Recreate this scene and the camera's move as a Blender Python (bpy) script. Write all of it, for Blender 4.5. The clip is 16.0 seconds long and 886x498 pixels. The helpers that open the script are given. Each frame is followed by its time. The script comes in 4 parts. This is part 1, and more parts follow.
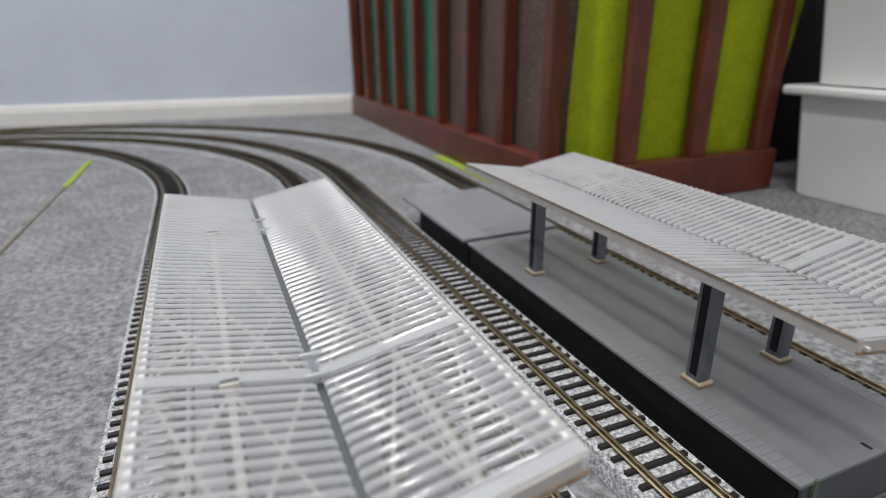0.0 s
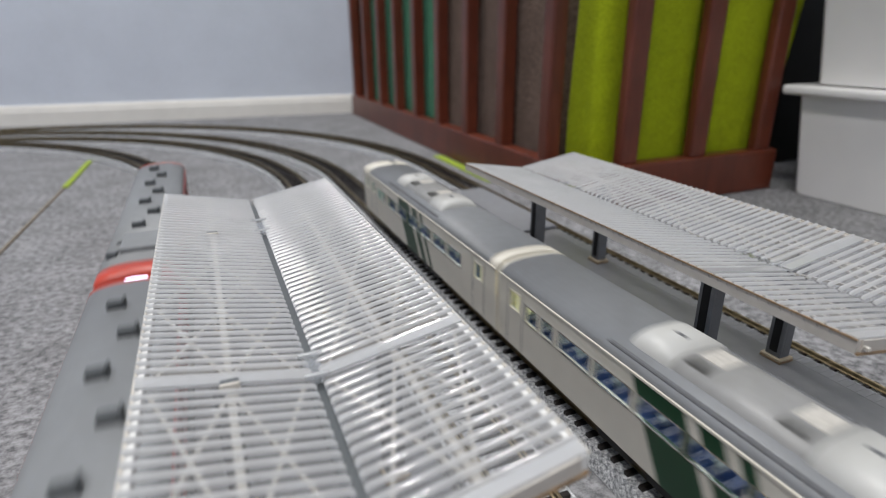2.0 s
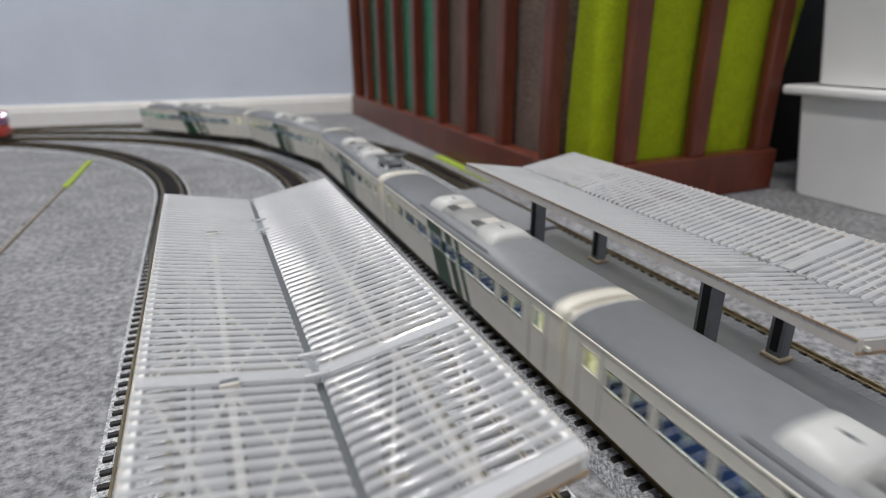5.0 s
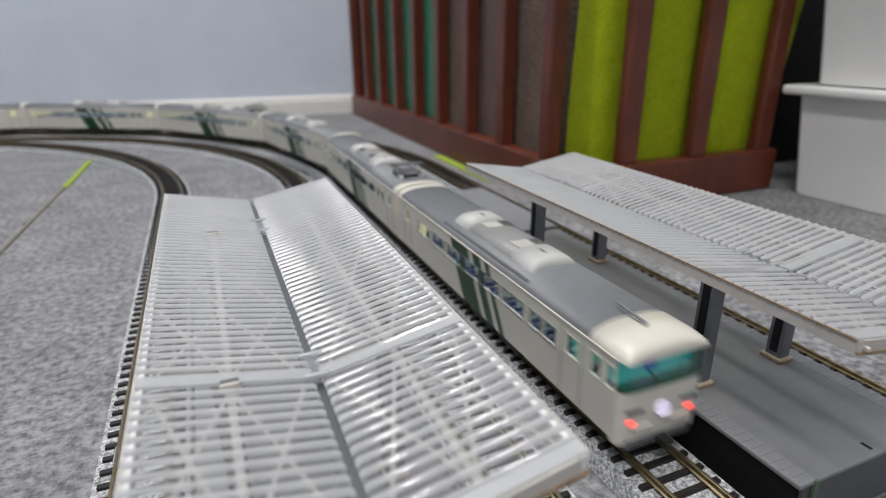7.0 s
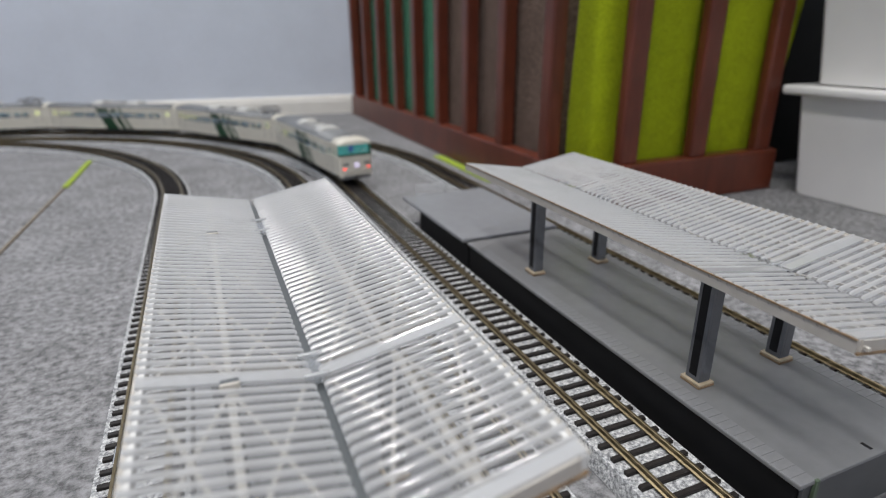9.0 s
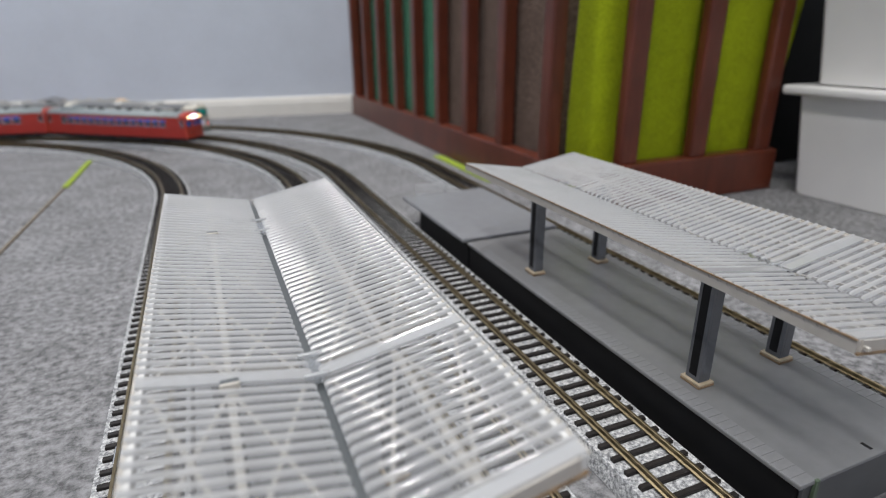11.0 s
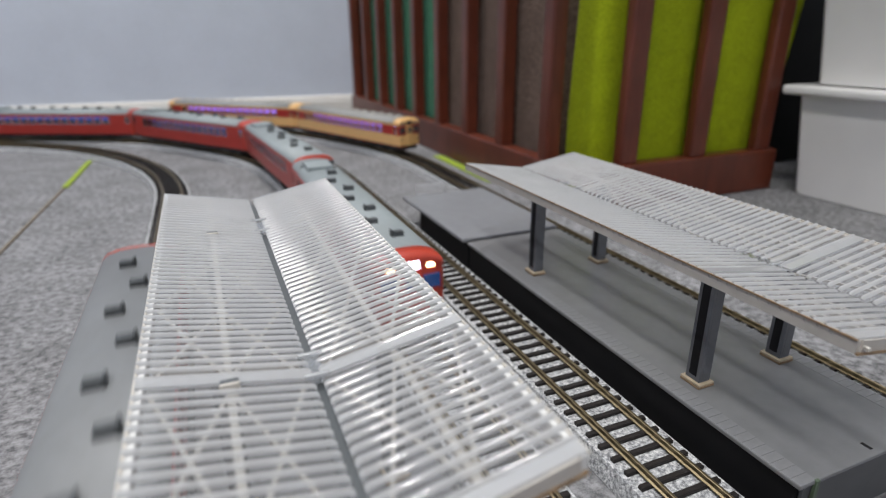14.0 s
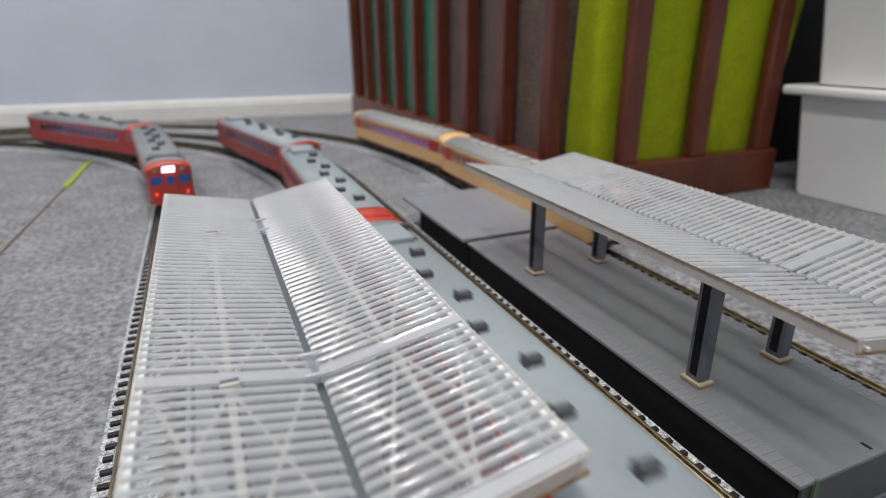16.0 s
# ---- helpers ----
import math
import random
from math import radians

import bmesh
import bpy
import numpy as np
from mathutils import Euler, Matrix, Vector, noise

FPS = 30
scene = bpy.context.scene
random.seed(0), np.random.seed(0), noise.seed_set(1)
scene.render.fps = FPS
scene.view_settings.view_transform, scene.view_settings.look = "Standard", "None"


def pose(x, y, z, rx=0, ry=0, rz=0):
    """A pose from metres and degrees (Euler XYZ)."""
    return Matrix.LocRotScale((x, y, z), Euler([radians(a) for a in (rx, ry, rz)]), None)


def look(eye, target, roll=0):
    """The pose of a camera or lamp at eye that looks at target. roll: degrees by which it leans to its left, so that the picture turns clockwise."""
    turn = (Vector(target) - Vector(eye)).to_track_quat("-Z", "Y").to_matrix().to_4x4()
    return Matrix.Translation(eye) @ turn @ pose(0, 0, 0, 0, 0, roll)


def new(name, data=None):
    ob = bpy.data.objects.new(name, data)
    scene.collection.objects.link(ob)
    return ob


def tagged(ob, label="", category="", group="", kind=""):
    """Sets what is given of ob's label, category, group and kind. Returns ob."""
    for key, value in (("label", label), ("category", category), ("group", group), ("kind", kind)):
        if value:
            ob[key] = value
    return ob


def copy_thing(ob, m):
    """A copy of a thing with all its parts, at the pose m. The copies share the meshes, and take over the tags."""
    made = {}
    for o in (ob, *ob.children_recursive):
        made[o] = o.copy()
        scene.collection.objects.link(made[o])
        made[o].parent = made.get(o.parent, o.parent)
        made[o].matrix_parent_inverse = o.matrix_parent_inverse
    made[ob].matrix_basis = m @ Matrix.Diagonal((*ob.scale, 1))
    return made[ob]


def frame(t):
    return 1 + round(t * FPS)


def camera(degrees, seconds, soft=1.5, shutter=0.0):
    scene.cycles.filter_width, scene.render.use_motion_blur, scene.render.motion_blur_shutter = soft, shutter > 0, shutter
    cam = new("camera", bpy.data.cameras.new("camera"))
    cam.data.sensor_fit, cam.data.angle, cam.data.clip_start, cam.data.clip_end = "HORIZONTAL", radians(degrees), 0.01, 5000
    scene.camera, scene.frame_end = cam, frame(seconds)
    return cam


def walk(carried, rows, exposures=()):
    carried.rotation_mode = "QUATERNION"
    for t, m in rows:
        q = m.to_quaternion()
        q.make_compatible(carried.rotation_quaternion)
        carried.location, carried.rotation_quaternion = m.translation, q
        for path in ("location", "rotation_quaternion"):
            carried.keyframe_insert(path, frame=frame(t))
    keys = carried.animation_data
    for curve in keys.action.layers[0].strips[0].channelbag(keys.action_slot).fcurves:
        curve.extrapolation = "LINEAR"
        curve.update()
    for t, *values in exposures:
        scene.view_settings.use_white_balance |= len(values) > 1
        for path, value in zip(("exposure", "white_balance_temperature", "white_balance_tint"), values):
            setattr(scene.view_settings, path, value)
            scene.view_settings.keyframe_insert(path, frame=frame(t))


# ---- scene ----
# ---- camera: stands still ----
cam = camera(76.53, 16.0, soft=1.1, shutter=0.5)
EYE = (0.0, 0.0, 0.1568)
YAW, PITCH = 0.3962, 0.3608
TARGET = (EYE[0] + math.sin(YAW) * math.cos(PITCH), EYE[1] + math.cos(YAW) * math.cos(PITCH), EYE[2] - math.sin(PITCH))
cam.data.dof.use_dof = True
cam.data.dof.focus_distance = 0.205
cam.data.dof.aperture_fstop = 10.0
walk(cam, [(0.0, look(EYE, TARGET, -0.48)), (16.0, look(EYE, TARGET, -0.48))], exposures=[(0.0, 0.0), (16.0, 0.0)])

# ---- light: a lit ceiling panel in a closed room ----
world = bpy.data.worlds.new("world")
scene.world = world
world.use_nodes = True
world.node_tree.nodes["Background"].inputs[0].default_value = (0.75, 0.85, 1.0, 1)
world.node_tree.nodes["Background"].inputs[1].default_value = 0.05


def area_lamp(name, at, sx, sy, watts, col):
    d = bpy.data.lights.new(name, "AREA")
    d.shape, d.size, d.size_y, d.energy, d.color = "RECTANGLE", sx, sy, watts, col
    ob = new(name, d)
    ob.matrix_world = pose(*at)
    return ob


area_lamp("ceiling_panel_light", (0.0, 0.64, 2.30), 0.32, 0.74, 33, (1.0, 0.98, 0.96))
area_lamp("ceiling_panel_light", (-0.85, -0.85, 2.30), 0.22, 1.10, 40, (1.0, 0.98, 0.96))


# ---- materials ----
def mat(name, base, rough=0.5, metal=0.0, var=0.0, scale=200.0, bump=0.0, spec=0.5, emit=None, power=0.0, var2=0.0, scale2=20.0,
        stretch=(1, 1, 1), alpha=1.0, coat=0.0):
    m = bpy.data.materials.new(name)
    m.use_nodes = True
    nt = m.node_tree
    b = nt.nodes["Principled BSDF"]
    b.inputs["Base Color"].default_value = (*base, 1)
    b.inputs["Roughness"].default_value = rough
    b.inputs["Metallic"].default_value = metal
    b.inputs["Specular IOR Level"].default_value = spec
    b.inputs["Alpha"].default_value = alpha
    b.inputs["Coat Weight"].default_value = coat
    if emit:
        b.inputs["Emission Color"].default_value = (*emit, 1)
        b.inputs["Emission Strength"].default_value = power
    if var or bump or var2:
        tc = nt.nodes.new("ShaderNodeTexCoord")
        mp = nt.nodes.new("ShaderNodeMapping")
        mp.inputs["Scale"].default_value = stretch
        nt.links.new(tc.outputs["Object"], mp.inputs[0])
        n1 = nt.nodes.new("ShaderNodeTexNoise")
        n1.inputs["Scale"].default_value = scale
        n1.inputs["Detail"].default_value = 5
        nt.links.new(mp.outputs[0], n1.inputs["Vector"])
        n2 = nt.nodes.new("ShaderNodeTexNoise")
        n2.inputs["Scale"].default_value = scale2
        n2.inputs["Detail"].default_value = 3
        nt.links.new(mp.outputs[0], n2.inputs["Vector"])
        last = None
        for n, v in ((n1, var), (n2, var2)):
            if not v:
                continue
            r = nt.nodes.new("ShaderNodeMapRange")
            r.inputs["From Min"].default_value, r.inputs["From Max"].default_value = 0.3, 0.7
            r.inputs["To Min"].default_value, r.inputs["To Max"].default_value = 1 - v, 1 + v
            nt.links.new(n.outputs["Fac"], r.inputs["Value"])
            if last is None:
                last = r.outputs[0]
            else:
                mul = nt.nodes.new("ShaderNodeMath")
                mul.operation = "MULTIPLY"
                nt.links.new(last, mul.inputs[0])
                nt.links.new(r.outputs[0], mul.inputs[1])
                last = mul.outputs[0]
        if last is not None:
            vm = nt.nodes.new("ShaderNodeVectorMath")
            vm.operation = "SCALE"
            vm.inputs[0].default_value = base
            nt.links.new(last, vm.inputs["Scale"])
            nt.links.new(vm.outputs[0], b.inputs["Base Color"])
        if bump:
            bp = nt.nodes.new("ShaderNodeBump")
            bp.inputs["Strength"].default_value = bump
            bp.inputs["Distance"].default_value = 0.0008
            nt.links.new(n1.outputs["Fac"], bp.inputs["Height"])
            nt.links.new(bp.outputs[0], b.inputs["Normal"])
    return m


def flecked(name, base, dark, light, scale, amount=0.5, rough=0.95, bump=0.6, big=0.08, dist=0.0012):
    """Heathered felt or granulated foam: fine fibres between two shades, with larger uneven areas."""
    m = bpy.data.materials.new(name)
    m.use_nodes = True
    nt = m.node_tree
    b = nt.nodes["Principled BSDF"]
    b.inputs["Roughness"].default_value = rough
    b.inputs["Specular IOR Level"].default_value = 0.2
    tc = nt.nodes.new("ShaderNodeTexCoord")
    n1 = nt.nodes.new("ShaderNodeTexNoise")
    n1.inputs["Scale"].default_value, n1.inputs["Detail"].default_value, n1.inputs["Roughness"].default_value = scale, 6, 0.7
    n2 = nt.nodes.new("ShaderNodeTexNoise")
    n2.inputs["Scale"].default_value, n2.inputs["Detail"].default_value = scale * 0.12, 4
    n3 = nt.nodes.new("ShaderNodeTexVoronoi")
    n3.inputs["Scale"].default_value = scale * 1.6
    for n in (n1, n2, n3):
        nt.links.new(tc.outputs["Object"], n.inputs["Vector"])
    cr = nt.nodes.new("ShaderNodeValToRGB")
    e = cr.color_ramp.elements
    e[0].position, e[0].color = 0.5 - amount * 0.3, (*dark, 1)
    e[1].position, e[1].color = 0.5 + amount * 0.3, (*light, 1)
    mid = cr.color_ramp.elements.new(0.5)
    mid.color = (*base, 1)
    nt.links.new(n1.outputs["Fac"], cr.inputs[0])
    r = nt.nodes.new("ShaderNodeMapRange")
    r.inputs["From Min"].default_value, r.inputs["From Max"].default_value = 0.3, 0.7
    r.inputs["To Min"].default_value, r.inputs["To Max"].default_value = 1 - big, 1 + big
    nt.links.new(n2.outputs["Fac"], r.inputs["Value"])
    vm = nt.nodes.new("ShaderNodeVectorMath")
    vm.operation = "SCALE"
    nt.links.new(cr.outputs[0], vm.inputs[0])
    nt.links.new(r.outputs[0], vm.inputs["Scale"])
    nt.links.new(vm.outputs[0], b.inputs["Base Color"])
    bp = nt.nodes.new("ShaderNodeBump")
    bp.inputs["Strength"].default_value, bp.inputs["Distance"].default_value = bump, dist
    nt.links.new(n1.outputs["Fac"], bp.inputs["Height"])
    nt.links.new(bp.outputs[0], b.inputs["Normal"])
    return m


def banded(name, ground, bands, rough=0.35, along="y", slope=0.0, ref=0.0, half=0.0, sign=1.0, var=0.04):
    """Painted livery: bands of colour over a ground colour. along z, or along the car with a slant."""
    m = mat(name, ground, rough, var=0, bump=0)
    nt = m.node_tree
    b = nt.nodes["Principled BSDF"]
    tc = nt.nodes.new("ShaderNodeTexCoord")
    sep = nt.nodes.new("ShaderNodeSeparateXYZ")
    nt.links.new(tc.outputs["Object"], sep.inputs[0])

    def math_node(op, a, bb):
        n = nt.nodes.new("ShaderNodeMath")
        n.operation = op
        for i, v in enumerate((a, bb)):
            if isinstance(v, (int, float)):
                n.inputs[i].default_value = v
            else:
                nt.links.new(v, n.inputs[i])
        return n.outputs[0]

    if along == "z":
        u = sep.outputs[2]
    else:
        d = math_node("SUBTRACT", half, math_node("MULTIPLY", sep.outputs[1], sign))
        u = math_node("SUBTRACT", d, math_node("MULTIPLY", math_node("SUBTRACT", ref, sep.outputs[2]), slope))
    col = None
    for lo, hi, c in bands:
        f = math_node("MULTIPLY", math_node("GREATER_THAN", u, lo), math_node("LESS_THAN", u, hi))
        mx = nt.nodes.new("ShaderNodeMix")
        mx.data_type = "RGBA"
        nt.links.new(f, mx.inputs[0])
        if col is None:
            mx.inputs[6].default_value = (*ground, 1)
        else:
            nt.links.new(col, mx.inputs[6])
        mx.inputs[7].default_value = (*c, 1)
        col = mx.outputs[2]
    n1 = nt.nodes.new("ShaderNodeTexNoise")
    n1.inputs["Scale"].default_value = 60
    nt.links.new(tc.outputs["Object"], n1.inputs["Vector"])
    r = nt.nodes.new("ShaderNodeMapRange")
    r.inputs["To Min"].default_value, r.inputs["To Max"].default_value = 1 - 2 * var, 1 + 2 * var
    nt.links.new(n1.outputs["Fac"], r.inputs["Value"])
    vm = nt.nodes.new("ShaderNodeVectorMath")
    vm.operation = "SCALE"
    nt.links.new(col, vm.inputs[0])
    nt.links.new(r.outputs[0], vm.inputs["Scale"])
    nt.links.new(vm.outputs[0], b.inputs["Base Color"])
    return m


def clear(name, tint, gloss=0.15, rough=0.05, haze=0.0):
    """Thin clear plastic: tinted see-through, some surface gloss and some milky scatter."""
    m = bpy.data.materials.new(name)
    m.use_nodes = True
    nt = m.node_tree
    nt.nodes.remove(nt.nodes["Principled BSDF"])
    out = nt.nodes["Material Output"]
    t = nt.nodes.new("ShaderNodeBsdfTransparent")
    t.inputs[0].default_value = (*tint, 1)
    g = nt.nodes.new("ShaderNodeBsdfGlossy")
    g.inputs["Roughness"].default_value = rough
    mx = nt.nodes.new("ShaderNodeMixShader")
    lw = nt.nodes.new("ShaderNodeLayerWeight")
    lw.inputs["Blend"].default_value = 0.5
    pw = nt.nodes.new("ShaderNodeMath")
    pw.operation, pw.inputs[1].default_value = "POWER", 4.0
    nt.links.new(lw.outputs["Facing"], pw.inputs[0])
    gl = nt.nodes.new("ShaderNodeMapRange")
    gl.inputs["To Min"].default_value, gl.inputs["To Max"].default_value = gloss, 0.95
    nt.links.new(pw.outputs[0], gl.inputs["Value"])
    nt.links.new(gl.outputs[0], mx.inputs[0])
    last = t.outputs[0]
    if haze:
        df = nt.nodes.new("ShaderNodeBsdfDiffuse")
        df.inputs[0].default_value = (0.70, 0.705, 0.71, 1)
        tl = nt.nodes.new("ShaderNodeBsdfTranslucent")
        tl.inputs[0].default_value = (0.84, 0.845, 0.85, 1)
        m1 = nt.nodes.new("ShaderNodeMixShader")
        m1.inputs[0].default_value = 0.4
        nt.links.new(df.outputs[0], m1.inputs[1])
        nt.links.new(tl.outputs[0], m1.inputs[2])
        m2 = nt.nodes.new("ShaderNodeMixShader")
        m2.inputs[0].default_value = haze
        tc = nt.nodes.new("ShaderNodeTexCoord")
        n1 = nt.nodes.new("ShaderNodeTexNoise")
        n1.inputs["Scale"].default_value = 45
        nt.links.new(tc.outputs["Object"], n1.inputs["Vector"])
        r = nt.nodes.new("ShaderNodeMapRange")
        r.inputs["To Min"].default_value, r.inputs["To Max"].default_value = haze * 0.88, haze * 1.12
        nt.links.new(n1.outputs["Fac"], r.inputs["Value"])
        nt.links.new(r.outputs[0], m2.inputs[0])
        nt.links.new(last, m2.inputs[1])
        nt.links.new(m1.outputs[0], m2.inputs[2])
        last = m2.outputs[0]
    nt.links.new(last, mx.inputs[1])
    nt.links.new(g.outputs[0], mx.inputs[2])
    nt.links.new(mx.outputs[0], out.inputs[0])
    return m


CARPET = flecked("grey_felt_carpet", (0.215, 0.215, 0.222), (0.105, 0.105, 0.11), (0.315, 0.315, 0.325), 210, 0.42, big=0.16)
FOAM = flecked("speckled_foam", (0.42, 0.43, 0.44), (0.16, 0.16, 0.17), (0.74, 0.74, 0.74), 700, 0.4, rough=0.8, bump=0.8, big=0.06)
WALLPAPER = mat("pale_blue_wallpaper", (0.56, 0.60, 0.68), 0.85, var=0.03, scale=260, bump=0.5, var2=0.04, scale2=9)
CEILING = mat("white_ceiling", (0.78, 0.78, 0.77), 0.9, var=0.03, scale=30)
SKIRTING = mat("cream_skirting", (0.72, 0.70, 0.66), 0.45, var=0.03, scale=40, var2=0.03, scale2=6)
MAHOGANY = mat("dark_red_wood", (0.112, 0.026, 0.013), 0.34, var=0.18, scale=30, bump=0.10, var2=0.2, scale2=8, stretch=(5, 5, 1.2), spec=0.45)
GREENFELT = flecked("dark_green_felt", (0.068, 0.205, 0.125), (0.04, 0.145, 0.085), (0.10, 0.27, 0.17), 420, 0.5, big=0.1)
BROWNFELT = flecked("brown_felt", (0.125, 0.088, 0.070), (0.065, 0.044, 0.036), (0.235, 0.165, 0.13), 420, 0.5, big=0.12)
LIMEFELT = flecked("lime_felt", (0.275, 0.335, 0.006), (0.21, 0.265, 0.004), (0.345, 0.405, 0.012), 420, 0.5, big=0.08)
WHITEPLASTIC = mat("white_storage_plastic", (0.78, 0.77, 0.76), 0.35, var=0.02, scale=25, var2=0.02, scale2=5)
SLEEPER = mat("dark_brown_sleeper", (0.014, 0.011, 0.010), 0.55, spec=0.35, var=0.35, scale=500, bump=0.4, stretch=(0.4, 3, 1))
RAIL = mat("bronze_rail", (0.23, 0.185, 0.11), 0.36, metal=0.9, var=0.2, scale=120, var2=0.1, scale2=25)
DECK = mat("grey_platform_deck", (0.195, 0.197, 0.202), 0.34, var=0.06, scale=160, var2=0.08, scale2=18, bump=0.05)
# lighter than DECK: the wall's glancing reflection is put into the base colour
SLAB = mat("sheen_lightened_slab", (0.235, 0.242, 0.258), 0.36, var=0.05, scale=120, var2=0.05, scale2=15)
TILE = mat("grey_edge_tile", (0.222, 0.224, 0.230), 0.4, var=0.08, scale=300)
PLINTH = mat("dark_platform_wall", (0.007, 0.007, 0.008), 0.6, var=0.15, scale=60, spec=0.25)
ENDWALL = mat("grey_platform_end", (0.075, 0.078, 0.082), 0.4, var=0.1, scale=80)
POST = mat("grey_steel_post", (0.115, 0.120, 0.130), 0.42, var=0.08, scale=200)
CREAM = mat("cream_frame_plastic", (0.54, 0.51, 0.46), 0.45, var=0.06, scale=150)
EAVE = mat("milky_eave_plastic", (0.66, 0.655, 0.64), 0.35, var=0.05, scale=150)
TANPLATE = mat("tan_base_plate", (0.50, 0.41, 0.29), 0.5, var=0.15, scale=200)
FASCIA = mat("grey_cream_fascia", (0.47, 0.44, 0.40), 0.45, var=0.08, scale=150)
TAN = mat("tan_cut_edge", (0.24, 0.16, 0.09), 0.6, var=0.25, scale=300)
GUTTER = mat("grey_gutter", (0.085, 0.095, 0.10), 0.4, var=0.06, scale=150)
SHEET = clear("frosted_roof_sheet", (0.93, 0.935, 0.945), 0.04, 0.13, haze=0.24)
RIDGE = clear("milky_roof_ridge", (0.90, 0.91, 0.92), 0.06, 0.11, haze=0.68)
SHEETFLAT = clear("milky_roof_strip", (0.93, 0.95, 0.96), 0.05, 0.2, haze=0.48)
CLEARCLIP = clear("clear_clip_plastic", (0.94, 0.95, 0.95), 0.22, 0.05, haze=0.2)
BLACK = mat("black_underframe", (0.012, 0.012, 0.013), 0.55, var=0.2, scale=150)
WHEEL = mat("steel_wheel", (0.25, 0.24, 0.22), 0.35, metal=0.9, var=0.1, scale=200)
ROOFGREY = mat("grey_painted_roof", (0.180, 0.188, 0.197), 0.5, var=0.04, scale=200, var2=0.06, scale2=25)
ROOFDARK = mat("dark_grey_roof_walk", (0.105, 0.108, 0.115), 0.5, var=0.05, scale=200)
IVORY = mat("ivory_body_paint", (0.62, 0.59, 0.51), 0.35, var=0.03, scale=60)
ACWHITE = mat("pale_grey_cooler", (0.47, 0.47, 0.45), 0.42, var=0.04, scale=120)
ACGREY = mat("grey_cooler_panel", (0.25, 0.25, 0.245), 0.45, var=0.08, scale=160)
GRILLE = mat("mid_grey_grille", (0.15, 0.15, 0.145), 0.5, var=0.05, scale=200)
FANTAN = mat("tan_fan_mesh", (0.47, 0.45, 0.41), 0.5, var=0.2, scale=600)
CHROME = mat("bright_metal_trim", (0.78, 0.78, 0.78), 0.2, metal=1.0, var=0.05, scale=200)
PANTO = mat("silver_grey_pantograph", (0.34, 0.345, 0.35), 0.35, metal=0.7, var=0.1, scale=300)
SEATBLUE = mat("blue_seat", (0.03, 0.09, 0.30), 0.6, var=0.15, scale=200)
INTERIOR = mat("pale_interior", (0.45, 0.50, 0.50), 0.6, var=0.05, scale=60)
GLASS = clear("window_pane", (0.82, 0.90, 0.93), 0.12, 0.03)
TEALGLASS = clear("teal_cab_pane", (0.25, 0.72, 0.68), 0.16, 0.03)
# lining emits in place of a lamp inside the cab
TEALCAB = mat("glowing_teal_cab_lining", (0.10, 0.42, 0.40), 0.5, emit=(0.12, 0.55, 0.55), power=0.35, var=0.1, scale=90)
CARLIGHT = mat("warm_interior_strip", (0.9, 0.9, 0.85), 0.5, emit=(1.0, 0.95, 0.86), power=5.0)
# blue emission replaces cab light falling on the blind
CABBLUE = mat("glowing_blue_cab_blind", (0.02, 0.10, 0.45), 0.5, emit=(0.02, 0.12, 0.6), power=0.3)
WARMLIT = mat("warm_lit_vestibule", (0.8, 0.7, 0.4), 0.5, emit=(1.0, 0.85, 0.42), power=0.75)
GREENLIT = mat("green_lit_vestibule", (0.25, 0.6, 0.45), 0.5, emit=(0.25, 0.75, 0.5), power=0.3)
WHITELIT = mat("lit_destination_panel", (0.9, 0.9, 1.0), 0.4, emit=(0.68, 0.70, 1.0), power=6.0)
HEADMARK = mat("lit_head_mark", (0.9, 0.85, 1.0), 0.4, emit=(0.8, 0.72, 1.0), power=0.28)
WARMLAMP = mat("warm_headlight", (1.0, 0.9, 0.7), 0.3, emit=(1.0, 0.66, 0.34), power=6.0)
REDLAMP = mat("red_tail_light", (0.8, 0.05, 0.03), 0.3, emit=(1.0, 0.06, 0.04), power=2.2)
DARKLAMP = mat("unlit_headlight", (0.30, 0.30, 0.34), 0.15, metal=0.3)
BLUELIT = mat("bluish_lit_interior", (0.5, 0.5, 0.8), 0.5, emit=(0.50, 0.46, 1.0), power=1.8)
VIOLIT = mat("violet_lit_interior", (0.4, 0.3, 0.6), 0.5, emit=(0.38, 0.16, 0.85), power=2.2)
VERMILION = mat("vermilion_body_paint", (0.37, 0.030, 0.022), 0.38, var=0.05, scale=80)
REDFACE = mat("red_cab_paint", (0.45, 0.050, 0.028), 0.35, var=0.05, scale=80)
VENT = mat("dark_grey_roof_vent", (0.060, 0.066, 0.070), 0.5, var=0.08, scale=300)
VENTPALE = mat("pale_roof_vent", (0.52, 0.50, 0.46), 0.5, var=0.08, scale=300)
EXPRESSROOF = mat("weathered_grey_roof", (0.30, 0.30, 0.29), 0.55, var=0.08, scale=200)
KIHAROOF = mat("blue_grey_roof", (0.275, 0.310, 0.318), 0.5, var=0.04, scale=200, var2=0.05, scale2=30)
KIHAGREY = mat("worn_grey_roof", (0.200, 0.208, 0.214), 0.5, var=0.05, scale=200, var2=0.06, scale2=30)
DARKPANE = clear("dark_blue_pane", (0.22, 0.30, 0.50), 0.16, 0.03)
DKGREEN = (0.006, 0.045, 0.018)
IV = (0.62, 0.595, 0.52)
STRIPES = [(0.091, 0.1135, DKGREEN), (0.1185, 0.1275, DKGREEN), (0.1325, 0.1375, DKGREEN)]
LIVERY = banded("ivory_green_stripe_paint", IV, STRIPES, slope=0.5, ref=0.042, half=0.119)
